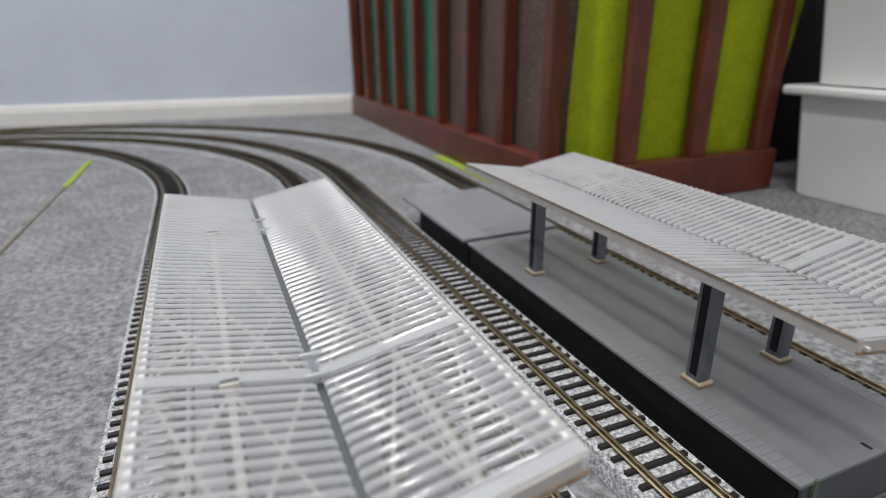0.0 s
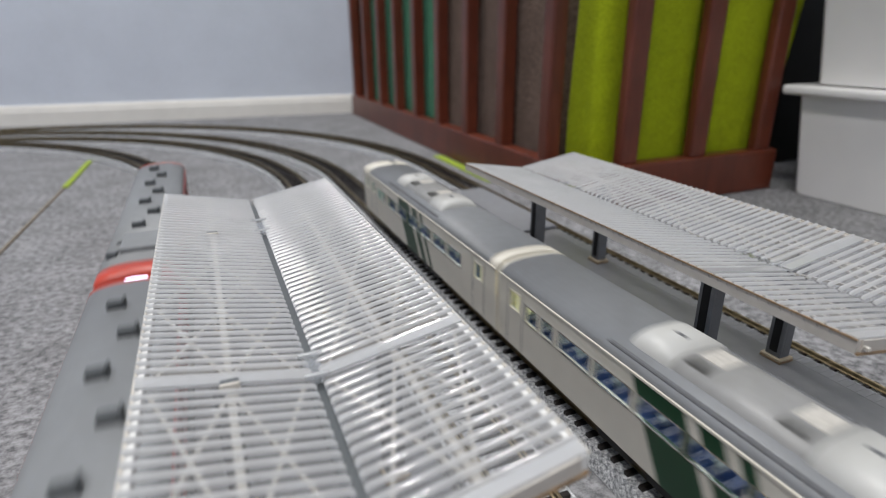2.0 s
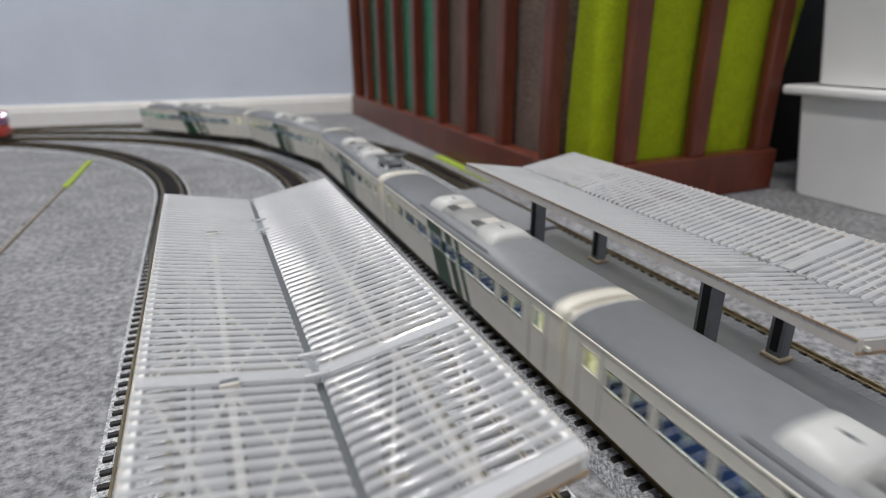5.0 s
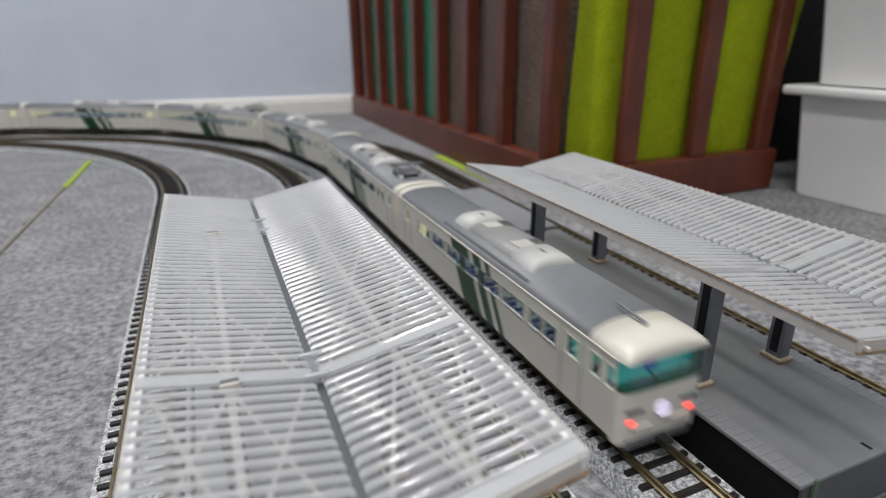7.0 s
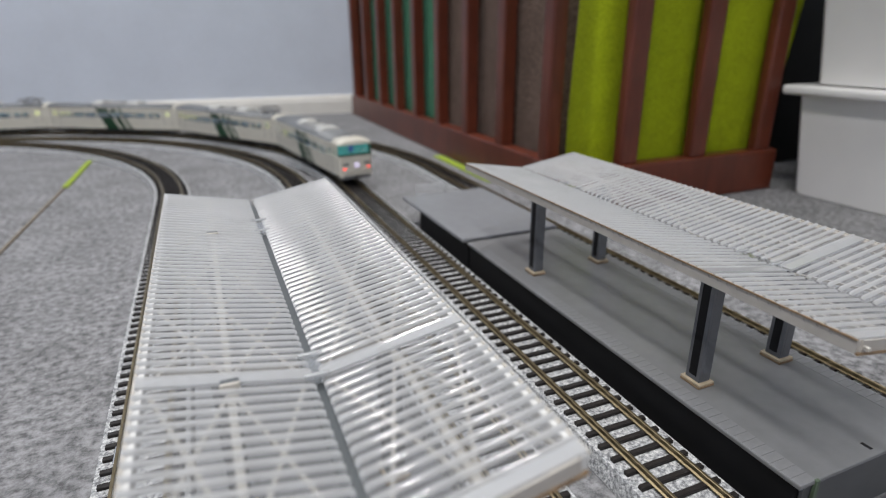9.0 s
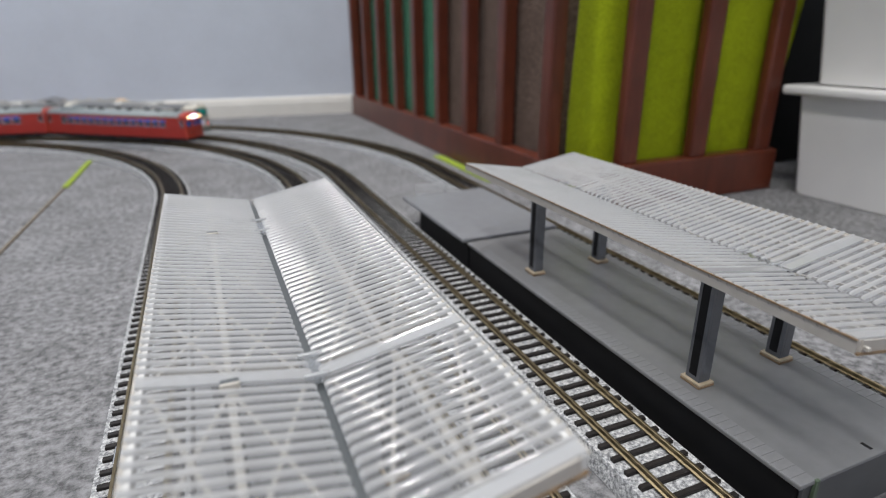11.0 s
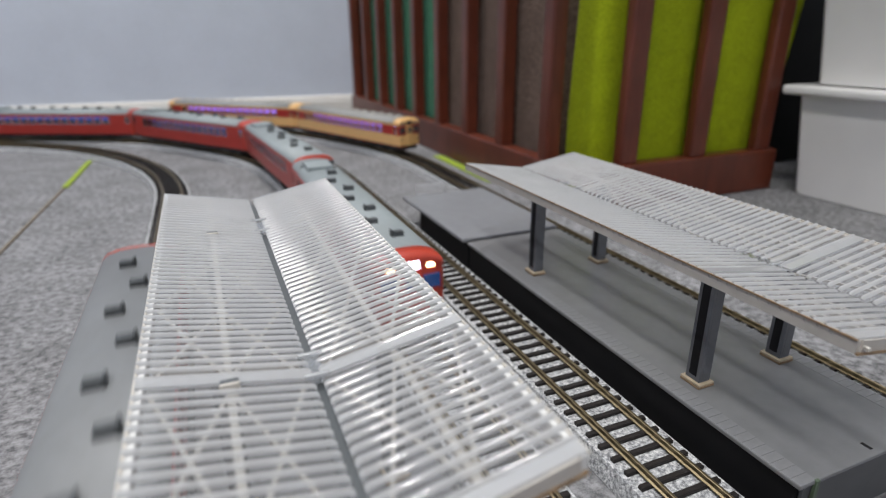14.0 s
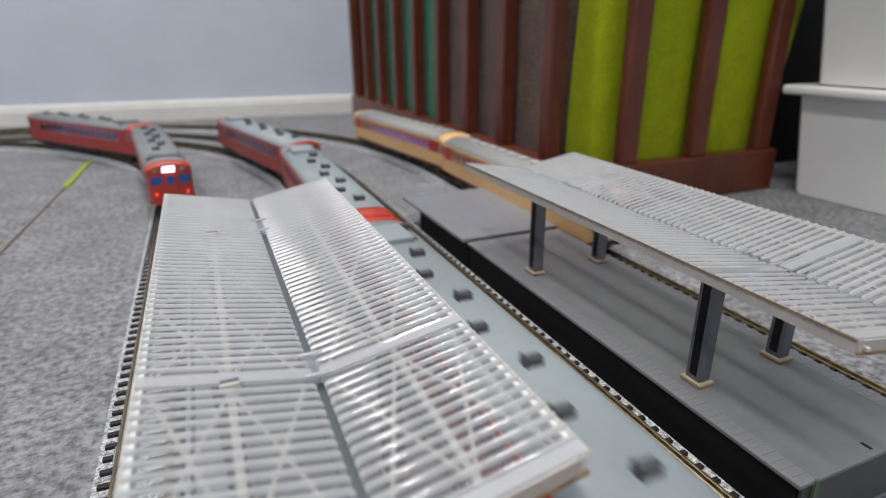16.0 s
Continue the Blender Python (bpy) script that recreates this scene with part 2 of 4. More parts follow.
LIVERYBACK = banded("ivory_green_stripe_paint_rear", IV, STRIPES, slope=0.5, ref=0.042, half=0.119, sign=-1.0)
EXPRESS = banded("cream_red_express_paint", (0.78, 0.48, 0.20), [(0.0242, 0.0368, (0.36, 0.03, 0.025)), (0.0, 0.0105, (0.36, 0.03, 0.025))], along="z")
# near-black for the block that replaces deep shade beside the rack
SHADEBLACK = mat("black_shade_fill", (0.008, 0.008, 0.008), 0.6, var=0.2, scale=30, spec=0.2)
SEAM = mat("brown_carpet_seam", (0.19, 0.155, 0.115), 0.9, var=0.3, scale=200)
LIMETAPE = mat("lime_felt_strip", (0.27, 0.36, 0.03), 0.9, var=0.1, scale=200)
FENCE = mat("white_fence_plastic", (0.62, 0.62, 0.62), 0.45, var=0.05, scale=200)
OLIVE = mat("olive_joiner", (0.09, 0.13, 0.08), 0.45, var=0.1, scale=200)


# ---- mesh helpers ----
def box(bm, x0, x1, y0, y1, z0, z1):
    v = [bm.verts.new(p) for p in ((x0, y0, z0), (x1, y0, z0), (x1, y1, z0), (x0, y1, z0), (x0, y0, z1), (x1, y0, z1), (x1, y1, z1), (x0, y1, z1))]
    for f in ((3, 2, 1, 0), (4, 5, 6, 7), (0, 1, 5, 4), (1, 2, 6, 5), (2, 3, 7, 6), (3, 0, 4, 7)):
        bm.faces.new([v[i] for i in f])
    return v


def rbox(x0, x1, y0, y1, z0, z1, r=0.0004, seg=2):
    bm = bmesh.new()
    box(bm, x0, x1, y0, y1, z0, z1)
    bmesh.ops.bevel(bm, geom=bm.edges[:], offset=r, segments=seg, affect="EDGES", profile=0.5)
    return bm


def beam(bm, a, b, w, h):
    """A straight bar from a to b, w wide and h high."""
    a, b = Vector(a), Vector(b)
    d = (b - a).normalized()
    s = d.cross(Vector((0, 0, 1)))
    s = s.normalized() if s.length > 1e-6 else Vector((1, 0, 0))
    u = s.cross(d).normalized()
    ring = []
    for p in (a, b):
        ring.append([bm.verts.new(p + s * (i * w / 2) + u * (j * h / 2)) for i, j in ((-1, -1), (1, -1), (1, 1), (-1, 1))])
    for i in range(4):
        bm.faces.new((ring[0][i], ring[0][(i + 1) % 4], ring[1][(i + 1) % 4], ring[1][i]))
    bm.faces.new(ring[0][::-1])
    bm.faces.new(ring[1])


def disc_y(bm, x, y, z, r, depth, n=14):
    """A short cylinder about the y axis."""
    a = [bm.verts.new((x + r * math.cos(2 * math.pi * i / n), y, z + r * math.sin(2 * math.pi * i / n))) for i in range(n)]
    b = [bm.verts.new((v.co.x, y + depth, v.co.z)) for v in a]
    bm.faces.new(a)
    bm.faces.new(b[::-1])
    for i in range(n):
        bm.faces.new((a[i], b[i], b[(i + 1) % n], a[(i + 1) % n]))


def disc_x(bm, x, y, z, r, depth, n=16):
    a = [bm.verts.new((x, y + r * math.cos(2 * math.pi * i / n), z + r * math.sin(2 * math.pi * i / n))) for i in range(n)]
    b = [bm.verts.new((x + depth, v.co.y, v.co.z)) for v in a]
    bm.faces.new(a[::-1])
    bm.faces.new(b)
    for i in range(n):
        bm.faces.new((a[i], a[(i + 1) % n], b[(i + 1) % n], b[i]))


def mesh_of(name, bm, material, smooth=False):
    bmesh.ops.recalc_face_normals(bm, faces=bm.faces[:])
    me = bpy.data.meshes.new(name)
    bm.to_mesh(me)
    bm.free()
    me.materials.append(material)
    if smooth:
        for p in me.polygons:
            p.use_smooth = True
    return me


def part(name, bm, material, parent=None, label="", smooth=False):
    ob = new(name, mesh_of(name, bm, material, smooth))
    ob.parent = parent
    if label:
        ob["label"] = label
    return ob


def piece(name, me, parent, at=(0, 0, 0), rz=0.0):
    ob = new(name, me)
    ob.parent = parent
    ob.location = at
    if rz:
        ob.rotation_euler = (0, 0, rz)
    return ob


def thing(name, label, category, group="", at=(0, 0, 0)):
    ob = new(name)
    ob.empty_display_size = 0.01
    ob.location = at
    return tagged(ob, label, category, group)


def setting(name, bm, material, label, category, smooth=False):
    ob = new(name, mesh_of(name, bm, material, smooth))
    return tagged(ob, label, category, kind="structure")


# ---- the room ----
def wall_slab(name, a, b, out, thick, z0, z1, material, label, category):
    """A slab from a to b on plan, with its thickness on the side that out points to."""
    bm = bmesh.new()
    a, b, o = Vector((*a, 0)), Vector((*b, 0)), Vector((*out, 0)).normalized() * thick
    lo = [bm.verts.new(p + Vector((0, 0, z0))) for p in (a, b, b + o, a + o)]
    hi = [bm.verts.new(p + Vector((0, 0, z1))) for p in (a, b, b + o, a + o)]
    bm.faces.new(lo[::-1])
    bm.faces.new(hi)
    for i in range(4):
        bm.faces.new((lo[i], lo[(i + 1) % 4], hi[(i + 1) % 4], hi[i]))
    return setting(name, bm, material, label, category)


WL, WR = (-2.4, 1.581), (1.3, 1.164)
WN = (0.112, 0.994)


def build_room():
    bm = bmesh.new()
    box(bm, -2.6, 1.5, -2.5, 1.8, -0.05, 0.0)
    setting("floor", bm, CARPET, "light grey heathered felt carpet laid over the floor", "carpet")
    wall_slab("wall_north", WL, WR, WN, 0.12, 0.0, 2.4, WALLPAPER, "pale blue textured wallpaper wall above cream skirting", "wall")
    wall_slab("wall_east", (1.2, 1.6), (1.2, -2.4), (1, 0), 0.12, 0.0, 2.4, WALLPAPER, "plain pale wallpaper wall closing the room", "wall")
    wall_slab("wall_west", (-2.3, -2.4), (-2.3, 1.8), (-1, 0), 0.12, 0.0, 2.4, WALLPAPER, "plain pale wallpaper wall closing the room", "wall")
    wall_slab("wall_south", (1.2, -2.3), (-2.3, -2.3), (0, -1), 0.12, 0.0, 2.4, WALLPAPER, "plain pale wallpaper wall closing the room", "wall")
    bm = bmesh.new()
    box(bm, -2.5, 1.4, -2.45, 1.75, 2.4, 2.5)
    setting("ceiling", bm, CEILING, "plain white painted ceiling", "ceiling")
    n = Vector((WN[0], WN[1], 0))
    bm = bmesh.new()
    a, b = Vector((*WL, 0)) - n * 0.0005, Vector((*WR, 0)) - n * 0.0005
    prof = [(0.0, 0.0), (0.009, 0.0), (0.009, 0.027), (0.0075, 0.030), (0.0075, 0.034), (0.005, 0.038), (0.0, 0.039)]
    ra = [bm.verts.new(a - n * d + Vector((0, 0, z))) for d, z in prof]
    rb = [bm.verts.new(b - n * d + Vector((0, 0, z))) for d, z in prof]
    for i in range(len(prof) - 1):
        bm.faces.new((ra[i], ra[i + 1], rb[i + 1], rb[i]))
    setting("baseboard", bm, SKIRTING, "cream moulded skirting board along the wallpapered wall", "skirting board")
    for x, y, hx, hy in ((0.0, 0.64, 0.18, 0.39), (-0.85, -0.85, 0.14, 0.57)):
        lamp = thing("ceiling_light", "white rectangular ceiling panel lamp, switched on", "ceiling light", "ceiling lights", (x, y, 2.335))
        part("frame", rbox(-hx, hx, -hy, hy, 0.0, 0.065, 0.006), WHITEPLASTIC, lamp)
    bm = bmesh.new()
    beam(bm, (-0.1552, 0.735, 0.0008), (-0.1645, 0.44, 0.0008), 0.0024, 0.0012)
    tagged(part("carpet_seam", bm, SEAM), "thin brown seam between two carpet sheets", "seam")
    bm = bmesh.new()
    beam(bm, (-0.1545, 0.738, 0.0010), (-0.1512, 0.898, 0.0010), 0.0062, 0.0016)
    tagged(part("felt_strip", bm, LIMETAPE), "lime green felt strip showing in the carpet seam", "felt strip", "lime felt strips")
    bm = bmesh.new()
    beam(bm, (0.296, 0.725, 0.0010), (0.297, 0.56, 0.0010), 0.012, 0.0016)
    tagged(part("felt_strip", bm, LIMETAPE), "lime green felt strip lying beside the wooden rack", "felt strip", "lime felt strips")


def felt_fold(name, x0, x1, y0, y1, z1, material, seed, wave=0.004, lean=0.0):
    """A folded, upright bundle of felt: rounded oblong in plan with soft vertical folds."""
    bm = bmesh.new()
    cx, cy, ax, ay = (x0 + x1) / 2, (y0 + y1) / 2, (x1 - x0) / 2, (y1 - y0) / 2
    rows, n = 14, 72
    rings = []
    for k in range(rows + 1):
        z = z1 * k / rows
        ring = []
        for i in range(n):
            a = 2 * math.pi * i / n
            ca, sa = math.cos(a), math.sin(a)
            px = ax * math.copysign(abs(ca) ** 0.35, ca)
            py = ay * math.copysign(abs(sa) ** 0.35, sa)
            w = wave * noise.noise((px * 30 + seed, py * 30, z * 5))
            s = 1 - (0.02 if k in (0, rows) else 0)
            ring.append(bm.verts.new((cx + px * s + w * ca + lean * z, cy + py * s + w * sa, 0.001 + z)))
        rings.append(ring)
    for k in range(rows):
        for i in range(n):
            bm.faces.new((rings[k][i], rings[k][(i + 1) % n], rings[k + 1][(i + 1) % n], rings[k + 1][i]))
    bm.faces.new(rings[0][::-1])
    bm.faces.new(rings[-1])
    return part("fold", bm, material, name, smooth=True)


RX, RY0, RX1, RY1 = 0.3055, 0.410, 0.5575, 1.240


def build_rack():
    rack = thing("wooden_rack", "dark red-brown wooden slatted rack holding folded felt", "rack", at=(0, 0, 0))
    t = 0.018
    part("base_rail", rbox(RX, RX + t, RY0, RY1, 0.0, 0.042, 0.0025), MAHOGANY, rack)
    part("base_rail", rbox(RX + t + 0.0005, RX1, RY0, RY0 + t, 0.0, 0.0435, 0.0025), MAHOGANY, rack)
    part("top_rail", rbox(RX, RX + t, RY0, RY1, 0.62, 0.662, 0.0025), MAHOGANY, rack)
    part("top_rail", rbox(RX + t + 0.0005, RX1, RY0, RY0 + t, 0.62, 0.662, 0.0025), MAHOGANY, rack)
    bar = mesh_of("bar", rbox(-0.008, 0.008, -0.0085, 0.0085, 0.0, 0.58, 0.0022), MAHOGANY)
    for i in range(9):
        piece("bar", bar, rack, (RX + 0.009, 0.476 + 0.0925 * i, 0.041))
    fbar = mesh_of("bar", rbox(-0.0104, 0.0104, -0.006, 0.006, 0.0, 0.58, 0.0028), MAHOGANY)
    for x in (0.3625, 0.4485, 0.5380):
        piece("bar", fbar, rack, (x, RY0 + 0.009, 0.0425))
    part("end_panel", rbox(RX + t, 0.655, RY1 - 0.012, RY1, 0.0, 0.662, 0.002), MAHOGANY, rack)
    # Added black block: its colour stands in for the shadowed gap behind the rack.
    cab = thing("cabinet", "added black block standing in for deep shade behind the rack and boxes", "cabinet")
    part("body", rbox(0.660, 1.15, 0.50, 1.15, 0.0, 0.90, 0.004), SHADEBLACK, cab)
    for label, material, folds in (
            ("dark green felt sheets folded upright in the rack", GREENFELT, ((0.327, 0.64, 0.806, 0.9975, 0.58), (0.327, 0.64, 0.9995, 1.215, 0.57))),
            ("brown felt sheets folded upright in the rack", BROWNFELT, ((0.327, 0.64, 0.4885, 0.6955, 0.57), (0.327, 0.64, 0.6975, 0.802, 0.56))),
            ("lime green felt sheets folded upright in the rack", LIMEFELT, ((0.337, 0.4515, 0.432, 0.486, 0.60), (0.4525, 0.566, 0.432, 0.486, 0.59)))):
        felt = thing("folded_felt", label, "felt", "felt bundles in the rack")
        for n, (x0, x1, y0, y1, h) in enumerate(folds):
            felt_fold(felt, x0, x1, y0, y1, h, material, 4.0 * n + x0 + y0, 0.005, 0.12 if x0 > 0.4 else 0.0)


def storage_box(z, label):
    ob = thing("storage_box", label, "storage box", "stacked storage boxes", (0, 0, z))
    bm = bmesh.new()
    b = [(0.562, 0.388), (0.562, -0.10), (0.90, -0.10), (0.90, 0.388)]
    tp = [(0.554, 0.399), (0.554, -0.11), (0.908, -0.11), (0.908, 0.399)]
    lo = [bm.verts.new((x, y, 0.001)) for x, y in b]
    hi = [bm.verts.new((x, y, 0.1015)) for x, y in tp]
    bm.faces.new(lo[::-1])
    bm.faces.new(hi)
    for i in range(4):
        bm.faces.new((lo[i], lo[(i + 1) % 4], hi[(i + 1) % 4], hi[i]))
    bmesh.ops.bevel(bm, geom=[e for e in bm.edges if abs(e.verts[0].co.z - e.verts[1].co.z) > 0.05], offset=0.006, segments=4, affect="EDGES")
    part("body", bm, WHITEPLASTIC, ob, smooth=False)
    part("rim", rbox(0.5435, 0.918, -0.12, 0.4095, 0.1005, 0.1095, 0.003, 3), WHITEPLASTIC, ob)


build_room()
build_rack()
storage_box(0.0, "white plastic storage box with a flared rim on the carpet")
storage_box(0.1100, "white plastic storage box stacked on another box")

# ---- the four loops of track ----
Y0, RAILTOP = -0.5537, 0.012
LOOPS = [(-0.0388, 0.540, 0.598, 0.9, 0.300), (0.0837, 0.520, 0.597, 1.5, 0.520), (0.1364, 0.5726, 0.6055, 1.5, 0.5726), (0.2495, 0.5917, 0.6175, 1.2, 0.680)]


def loop_at(k, s):
    """Place and heading (radians from +y, to the left) at s along loop k; s is y on the station straight."""
    x, R, ys, th, r2 = LOOPS[k]
    cx, cy = x - R, ys
    c2x, c2y = cx + (R - r2) * math.cos(th), cy + (R - r2) * math.sin(th)
    xr = c2x - r2
    rn = (x - xr) / 2
    L1, L2, L3, L4, L5 = ys - Y0, R * th, r2 * (math.pi - th), c2y - Y0, math.pi * rn
    s = (s - Y0) % (L1 + L2 + L3 + L4 + L5)
    if s < L1:
        return x, Y0 + s, 0.0
    s -= L1
    if s < L2:
        a = s / R
        return cx + R * math.cos(a), cy + R * math.sin(a), a
    s -= L2
    if s < L3:
        a = th + s / r2
        return c2x + r2 * math.cos(a), c2y + r2 * math.sin(a), a
    s -= L3
    if s < L4:
        return xr, c2y - s, math.pi
    s -= L4
    a = math.pi + s / rn
    return (x + xr) / 2 + rn * math.cos(a), Y0 + rn * math.sin(a), a


def loop_length(k):
    x, R, ys, th, r2 = LOOPS[k]
    c2x, c2y = x - R + (R - r2) * math.cos(th), ys + (R - r2) * math.sin(th)
    return ys - Y0 + R * th + r2 * (math.pi - th) + c2y - Y0 + math.pi * (x - c2x + r2) / 2


def sweep(k, profile, step=0.012):
    """A closed profile (offset to the right, height) run round loop k."""
    bm = bmesh.new()
    n = int(loop_length(k) / step)
    rings = []
    for i in range(n):
        x, y, a = loop_at(k, Y0 + loop_length(k) * i / n)
        rings.append([bm.verts.new((x + o * math.cos(a), y + o * math.sin(a), z)) for o, z in profile])
    m = len(profile)
    for i in range(n):
        for j in range(m):
            bm.faces.new((rings[i][j], rings[i][(j + 1) % m], rings[(i + 1) % n][(j + 1) % m], rings[(i + 1) % n][j]))
    return bm


def build_track(k, label):
    track = thing("railway_track", label, "model track", "model railway tracks")
    part("roadbed", sweep(k, [(-0.0178, 0.0005), (0.0178, 0.0005), (0.0162, 0.0082), (-0.0162, 0.0082)]), FOAM, track, "speckled grey foam roadbed")
    for c in (-0.00875, 0.00875):
        w = ((-0.0013, 0.0094), (0.0013, 0.0094), (0.0013, 0.0098), (0.0004, 0.0101), (0.0004, 0.0112), (0.0006, 0.0114),
             (0.0006, 0.0119), (0.0004, 0.0120), (-0.0004, 0.0120), (-0.0006, 0.0119), (-0.0006, 0.0114), (-0.0004, 0.0112), (-0.0004, 0.0101), (-0.0013, 0.0098))
        part("rail", sweep(k, [(c + o, z) for o, z in w]), RAIL, track, "bronze-coloured metal rail")
    return track


def build_sleepers(k, track):
    me = mesh_of("sleeper", rbox(-0.0143, 0.0143, -0.00118, 0.00118, 0.0066, 0.0096, 0.0002, 1), SLEEPER)
    pitch = 0.0076
    n = int(loop_length(k) / pitch)
    rest = bmesh.new()
    for i in range(n):
        s = Y0 + loop_length(k) * i / n
        x, y, a = loop_at(k, s)
        if 0.0 < s < 0.56:
            piece("sleeper", me, track, (x, y, 0), a)
        else:
            v = box(rest, -0.0143, 0.0143, -0.00118, 0.00118, 0.0066, 0.0096)
            ca, sa = math.cos(a), math.sin(a)
            for q in v:
                q.co = Vector((x + q.co.x * ca - q.co.y * sa, y + q.co.x * sa + q.co.y * ca, q.co.z))
    tagged(part("sleepers", rest, SLEEPER, track), kind="stuff")


def build_joiner(track, x, y):
    part("rail_joiner", rbox(x - 0.0016, x + 0.0016, y - 0.0050, y + 0.0050, 0.0093, 0.0104, 0.0002, 1), CHROME, track, "silver rail joiner")


TRACKS = [build_track(0, "single track on grey foam beside the frosted canopy"),
          build_track(1, "single track on grey foam passing under the canopy edge"),
          build_track(2, "bronze-railed track on grey foam between two platforms"),
          build_track(3, "bronze-railed outer track on grey foam behind the platform")]


build_joiner(TRACKS[0], -0.0388 - 0.00875, 0.2060)

# ---- platforms ----
DECKZ = 0.0235


def build_platform(x0, x1, y0, y1, label, end=True):
    p = thing("station_platform", label, "platform", "model platforms")
    xm = (x0 + x1) / 2
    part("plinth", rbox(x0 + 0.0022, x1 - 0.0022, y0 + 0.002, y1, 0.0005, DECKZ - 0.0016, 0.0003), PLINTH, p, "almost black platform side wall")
    part("end_wall", rbox(x0 + 0.003, x1 - 0.003, y0 + 0.0008, y0 + 0.0019, 0.0005, DECKZ - 0.0018, 0.0002), ENDWALL, p, "dark grey plastic end wall")
    part("deck", rbox(x0, x1, y0, y1, DECKZ - 0.0016, DECKZ, 0.00035), DECK, p)
    part("joiner", rbox(x0 + 0.0068, x0 + 0.0086, y0 - 0.0006, y0 + 0.0006, 0.001, DECKZ + 0.0002, 0.0002), OLIVE, p, "olive plastic joiner")
    part("slot", rbox(xm + 0.0008, xm + 0.0022, y0 + 0.0024, y0 + 0.0060, DECKZ - 0.001, DECKZ + 0.00015, 0.0001, 1), PLINTH, p, "dark peg slot")
    return p


def build_edge_tiles(p, x0, x1, y0, y1):
    me = mesh_of("edge_tile", rbox(-0.00365, 0.00365, -0.00172, 0.00172, -0.0003, 0.00013, 0.00005, 1), TILE)
    n = int((y1 - y0) / 0.0037)
    for i in range(n):
        for x in (x0 + 0.0039, x1 - 0.0039):
            piece("edge_tile", me, p, (x, y0 + 0.0019 + 0.0037 * i, DECKZ))


PL = (-0.0187, 0.0553, 0.0845, 0.3300)
PR = (0.1565, 0.2305, 0.0845, 0.3310)
platform_left = build_platform(*PL, "dark grey model platform under the frosted canopy")
platform_right = build_platform(*PR, "long dark grey model platform with tiled edges")


def build_end_platform():
    p = thing("platform_end", "plain grey platform end section with overhanging slab", "platform", "model platforms")
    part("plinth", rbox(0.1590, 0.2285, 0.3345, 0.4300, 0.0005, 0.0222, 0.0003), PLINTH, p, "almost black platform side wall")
    bm = bmesh.new()
    o = [(0.1548, 0.3345), (0.2325, 0.3345), (0.2325, 0.4585), (0.1535, 0.4585)]
    lo = [bm.verts.new((x, y, 0.0222)) for x, y in o]
    hi = [bm.verts.new((x, y, 0.0246)) for x, y in o]
    bm.faces.new(lo[::-1])
    bm.faces.new(hi)
    for i in range(4):
        bm.faces.new((lo[i], lo[(i + 1) % 4], hi[(i + 1) % 4], hi[i]))
    bmesh.ops.bevel(bm, geom=bm.edges[:], offset=0.0004, segments=2, affect="EDGES")
    part("slab", bm, SLAB, p, "grey slab, lightened for the wall's glancing reflection")
    f = thing("small_fence", "small pale plastic fence standing at the platform end", "fence")
    for z in (0.0255, 0.0335):
        bm = bmesh.new()
        box(bm, 0.1655, 0.1905, 0.4555, 0.4563, z, z + 0.0009)
        part("rail", bm, FENCE, f)
    for i in range(9):
        bm = bmesh.new()
        box(bm, 0.1655 + 0.003 * i, 0.1664 + 0.003 * i, 0.4548, 0.4554, 0.0246, 0.0352)
        part("bar", bm, FENCE, f)


build_end_platform()


